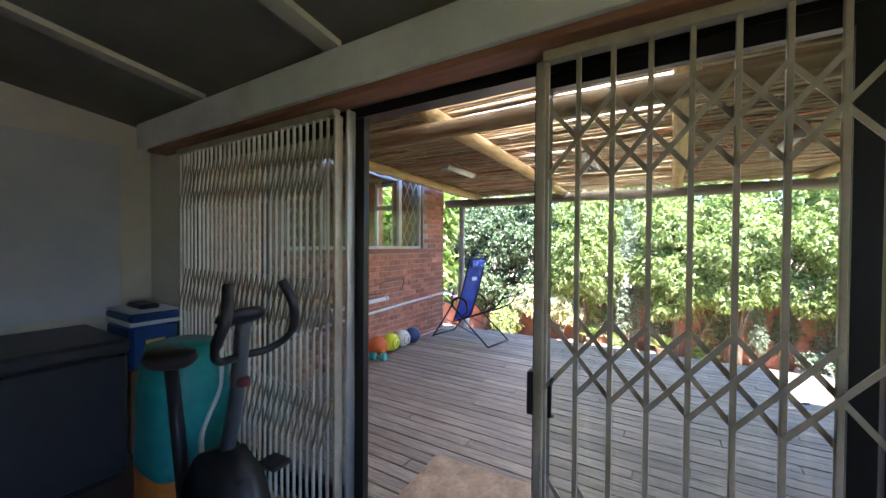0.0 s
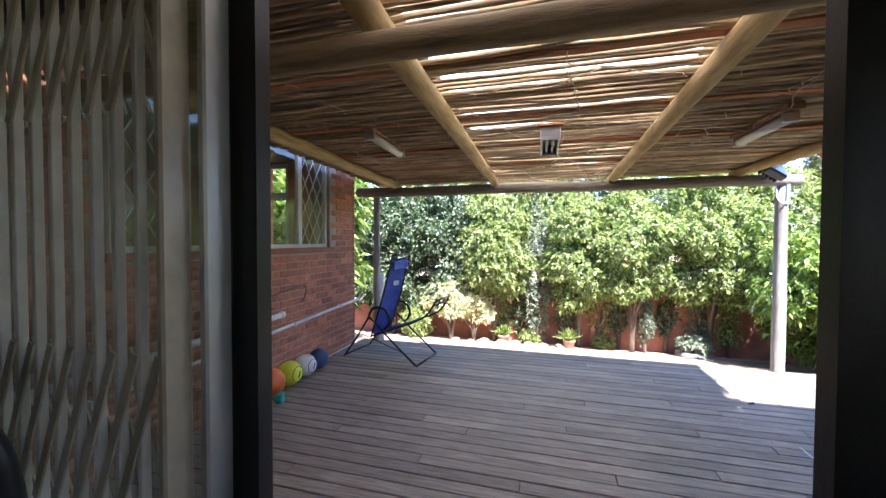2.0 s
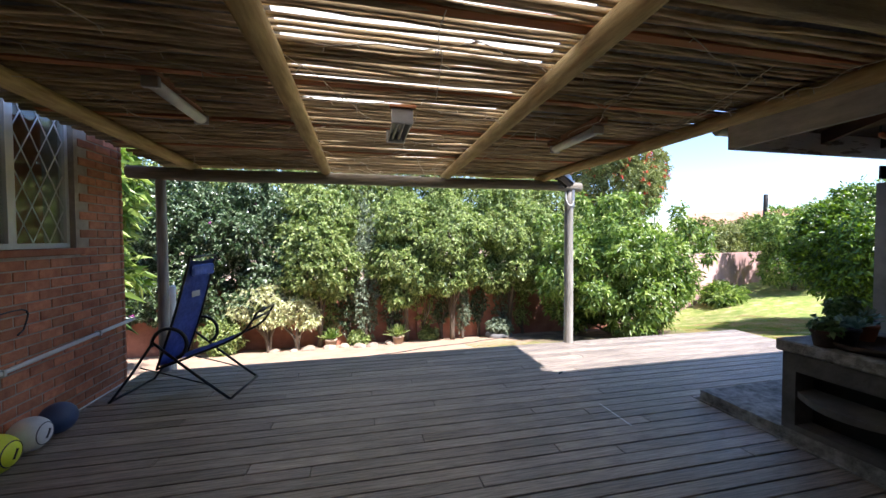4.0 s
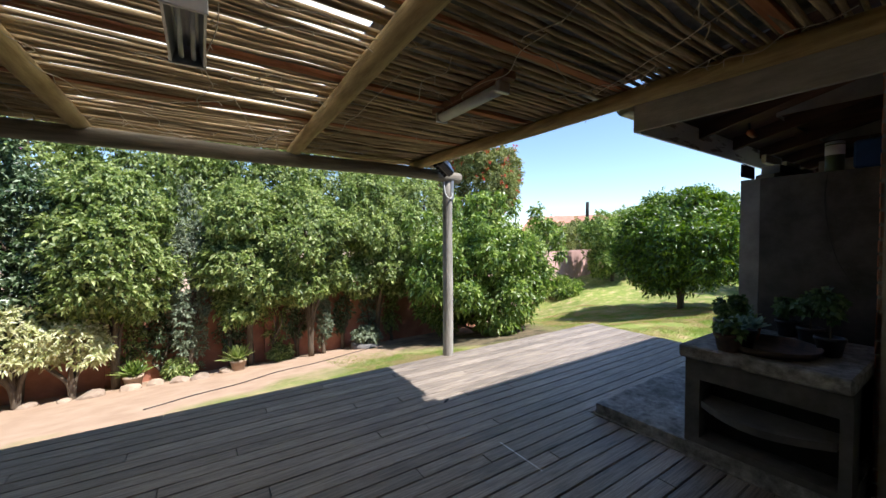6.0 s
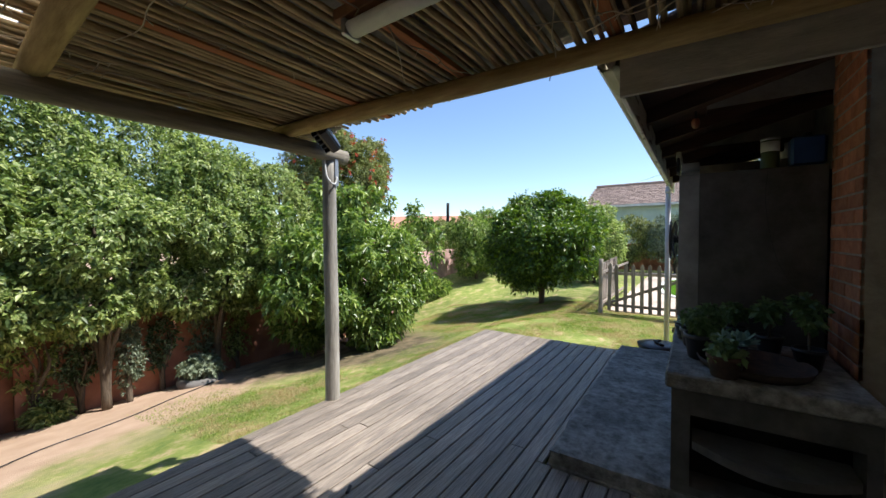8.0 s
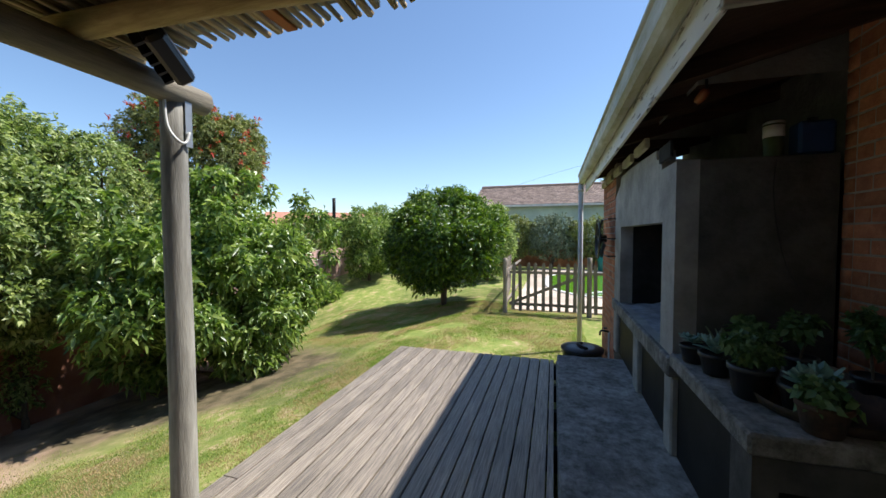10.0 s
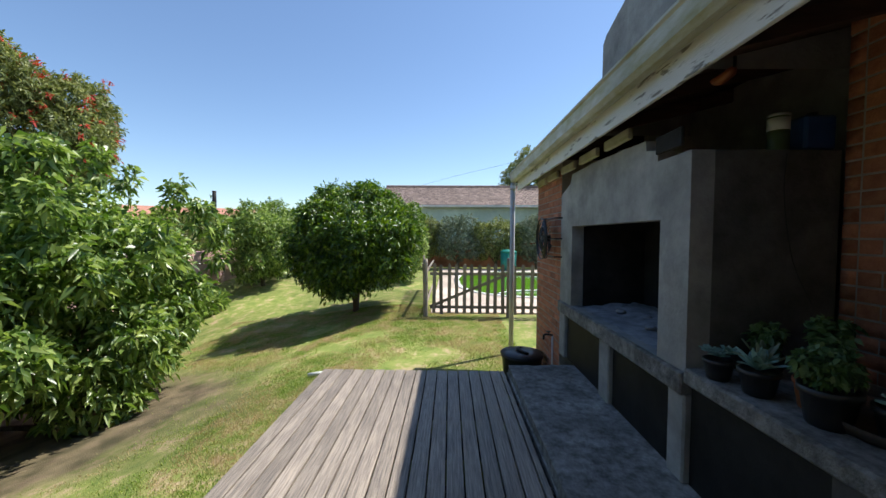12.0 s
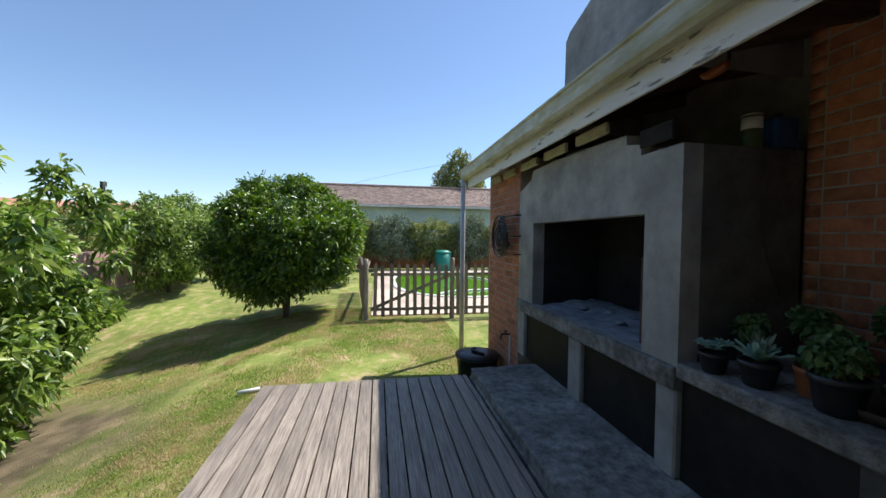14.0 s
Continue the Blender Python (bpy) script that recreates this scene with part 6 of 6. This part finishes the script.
nb = thing("neighbour_house", (27.5, 0, -0.1), 0, "neighbour's pale green house with brown tiled roof", "house")
M_MINT = mat("pale green plaster", (0.4, 0.52, 0.44), (0.5, 0.6, 0.52), 0.8, 2, bump=0.1, rnd=0)
part("wall", box(0, 7, -12, 9.5, -0.6, 3.75), M_MINT, nb)
part("eave_board", box(-0.5, -0.46, -12.4, 9.9, 3.66, 3.8), M_WHITE, nb)
bm = bmesh.new()
N = 15
for k in range(N):
    x0, x1 = -0.5 + 4.0 * k / N, -0.5 + 4.0 * (k + 1) / N + 0.05
    z0, z1 = 3.8 + 1.75 * k / N, 3.8 + 1.75 * (k + 1) / N
    nT = 88
    for j in range(nT):
        y0 = -12.4 + 22.3 * j / nT + (0.12 if k % 2 else 0)
        v = [bm.verts.new(p) for p in ((x0, y0 + 0.006, z0 + 0.05), (x0, y0 + 0.247, z0 + 0.03), (x1, y0 + 0.247, z1 + 0.01), (x1, y0 + 0.006, z1 + 0.03))]
        bm.faces.new(v)
        u = [bm.verts.new(p) for p in ((x0, y0 + 0.006, z0), (x0, y0 + 0.247, z0))]
        bm.faces.new((u[0], u[1], v[1], v[0]))
tagged(part("roof_tiles", bm, M_TILE, nb, "mottled brown-red roof tiles"), kind="stuff")
bm = bmesh.new()
v = [bm.verts.new(p) for p in ((3.5, -12.4, 5.56), (3.5, 9.9, 5.56), (7.5, 9.9, 3.8), (7.5, -12.4, 3.8), (-0.48, -12.4, 3.79), (-0.48, 9.9, 3.79))]
bm.faces.new(v[:4])
bm.faces.new((v[0], v[4], v[3]))
bm.faces.new((v[1], v[2], v[5]))
bm.faces.new((v[4], v[5], v[2], v[3]))
part("roof_body", bm, M_TILE, nb)
part("ridge", tube([(3.5, -12.4, 5.6), (3.5, 9.9, 5.6)], 0.12, 8), M_TILE, nb)
part("window", box(-0.02, 0.02, 3.0, 4.4, 1.2, 2.4), M_GLASS, nb)
fh = thing("far_house", (44, 34, -0.5), 30, "distant house with a red tiled roof", "house")
part("wall", box(-5, 5, -7, 7, 0, 3.0), M_CREAM, fh)
bm = bmesh.new()
v = [bm.verts.new(p) for p in ((-5.6, -7.6, 3.0), (5.6, -7.6, 3.0), (5.6, 7.6, 3.0), (-5.6, 7.6, 3.0), (0, -7.6, 5.2), (0, 7.6, 5.2))]
for f in ((0, 4, 5, 3), (1, 2, 5, 4), (0, 1, 4), (2, 3, 5), (3, 2, 1, 0)):
    bm.faces.new([v[i] for i in f])
part("roof", bm, mat("far red tiles", (0.32, 0.14, 0.09), (0.48, 0.24, 0.17), 0.85, 3), fh)
solo("utility_pole", log((25.0, 20.3, -0.6), (25.0, 20.25, 4.4), 0.14, 0.12, 0.02, seed=3, n=6), M_BLACKPANEL, "dark wooden utility pole beyond the garden", "utility pole", smooth=True)
solo("overhead_cable", tube(curve_pts([(28, 7.5, 5.0), (27.5, 4, 5.9), (27, -2, 7.3), (26, -12, 10.2)], 6), 0.007, 4), M_BLACK, "thin overhead cable across the sky", "cable")

# ---- bricks ----
def brick_mesh(l):
    return finish(box(-l / 2, l / 2, -0.012, 0.012, -0.0365, 0.0365, 0.004), "brick", M_BRICK)


B_FULL, B_HALF = brick_mesh(0.222), brick_mesh(0.106)
BV = np.array([(x, y, z) for x in (-1, 1) for y in (-1, 1) for z in (-1, 1)], float)
BF = np.array([(0, 1, 3, 2), (4, 6, 7, 5), (0, 4, 5, 1), (2, 3, 7, 6), (0, 2, 6, 4), (1, 5, 7, 3)])


def bricks(host, axis, c, u0, u1, z0, z1, skip, near, joined_name):
    """Stretcher-bond face bricks; those that near(u, z) names are pieces, the rest one joined part."""
    rg = random.Random(int(abs(u0 * 100)) + 1)
    V, F, count, k, z = [], [], 0, 0, z0
    while z + 0.074 < z1:
        u = u0
        first = (k % 2 == 1)
        while u < u1 - 0.04:
            l = 0.106 if first else 0.222
            first = False
            if u + l > u1 + 0.01:
                l = 0.106 if u + 0.106 <= u1 + 0.02 else u1 - u
            cu, cz = u + l / 2, z + 0.0365
            u += l + 0.01
            if l < 0.05 or skip(cu - l / 2, cu + l / 2, cz):
                continue
            off = rg.uniform(-0.002, 0.002)
            if near(cu, cz) and count < 300 and l in (0.222, 0.106):
                me = B_FULL if l == 0.222 else B_HALF
                piece("brick", me, host, pose(c + off, cu, cz, 0, 0, 90) if axis == "x" else pose(cu, c + off, cz))
                count += 1
            else:
                h = np.array((0.012, l / 2, 0.0365) if axis == "x" else (l / 2, 0.012, 0.0365))
                ctr = np.array((c + off, cu, cz) if axis == "x" else (cu, c + off, cz))
                F.append(BF + len(V) * 8)
                V.append(BV * h + ctr)
        z += 0.085
        k += 1
    if V:
        ob = new(joined_name, mesh_np(joined_name, np.concatenate(V), np.concatenate(F), M_BRICK_J))
        ob.parent = host
        tagged(ob, kind="stuff")


wing = bpy.data.objects["wall_brick_wing"]
bricks(wing, "x", WX - 0.01, 1.42, 5.88, -0.02, 2.95, lambda a, b, z: b > WIN[0] - 0.04 and a < WIN[1] + 0.04 and 1.4 < z < WIN[3] + 0.02, lambda u, z: u > 3.3, "bricks")
pier = bpy.data.objects["braai_column_core"]
bricks(pier, "y", BY - 0.011, 5.5, 6.69, -0.55, 2.4, lambda a, b, z: False, lambda u, z: True, "bricks")
backw = bpy.data.objects["braai_back_wall"]
bricks(backw, "y", 2.523, 2.55, 3.09, 0.0, 2.75, lambda a, b, z: False, lambda u, z: z > 1.1, "bricks")
bricks(pier, "x", 6.695, 2.35, 3.36, -0.55, 2.4, lambda a, b, z: False, lambda u, z: False, "end_bricks")

# ---- grass ----
def grass(x0, x1, y0, y1, n, seed, h):
    rg = np.random.default_rng(seed)
    x, y = rg.uniform(x0, x1, n), rg.uniform(y0, y1, n)
    dens = np.sin(x * 1.7 + 1.3 * np.sin(y * 1.1)) * np.sin(y * 1.9 + x * 0.6) + 0.5 * np.sin(x * 5.1) * np.sin(y * 4.3)
    k = dens > -1.0 + 0.9 * rg.random(n)
    k &= ~((x < 5.15) & (y < 6.16)) & ~((x > 1.9) & (x < 7.1) & (y < 3.5)) & (y < 8.6 + 0.42 * x + 0.8 * rg.normal(size=n)) & (np.hypot(x - 5.6, y - 10.2) > 2.5 + 0.25 * rg.normal(size=n) + 0.3 * np.sin(x * 3) * np.sin(y * 2.3))
    x, y = x[k], y[k]
    m = len(x)
    z = np.array([ground_z(a, b) for a, b in zip(x, y)])
    a = rg.uniform(0, 2 * np.pi, m)
    hh = h * (0.5 + rg.random(m))
    w = 0.0028 + 0.0025 * rg.random(m)
    v = np.empty((m, 3, 3))
    v[:, 0] = np.stack([x - w * np.sin(a), y + w * np.cos(a), z], 1)
    v[:, 1] = np.stack([x + w * np.sin(a), y - w * np.cos(a), z], 1)
    v[:, 2] = np.stack([x + hh * 0.6 * np.cos(a), y + hh * 0.6 * np.sin(a), z + hh], 1)
    return v.reshape(-1, 3), np.arange(m * 3).reshape(-1, 3)


v, f = grass(1.5, 11.5, 3.5, 11.0, 420000, 1, 0.02)
tagged(new("grass", mesh_np("grass", v, f, L_GRASS)), "short patchy green lawn grass", "grass", "", "stuff")
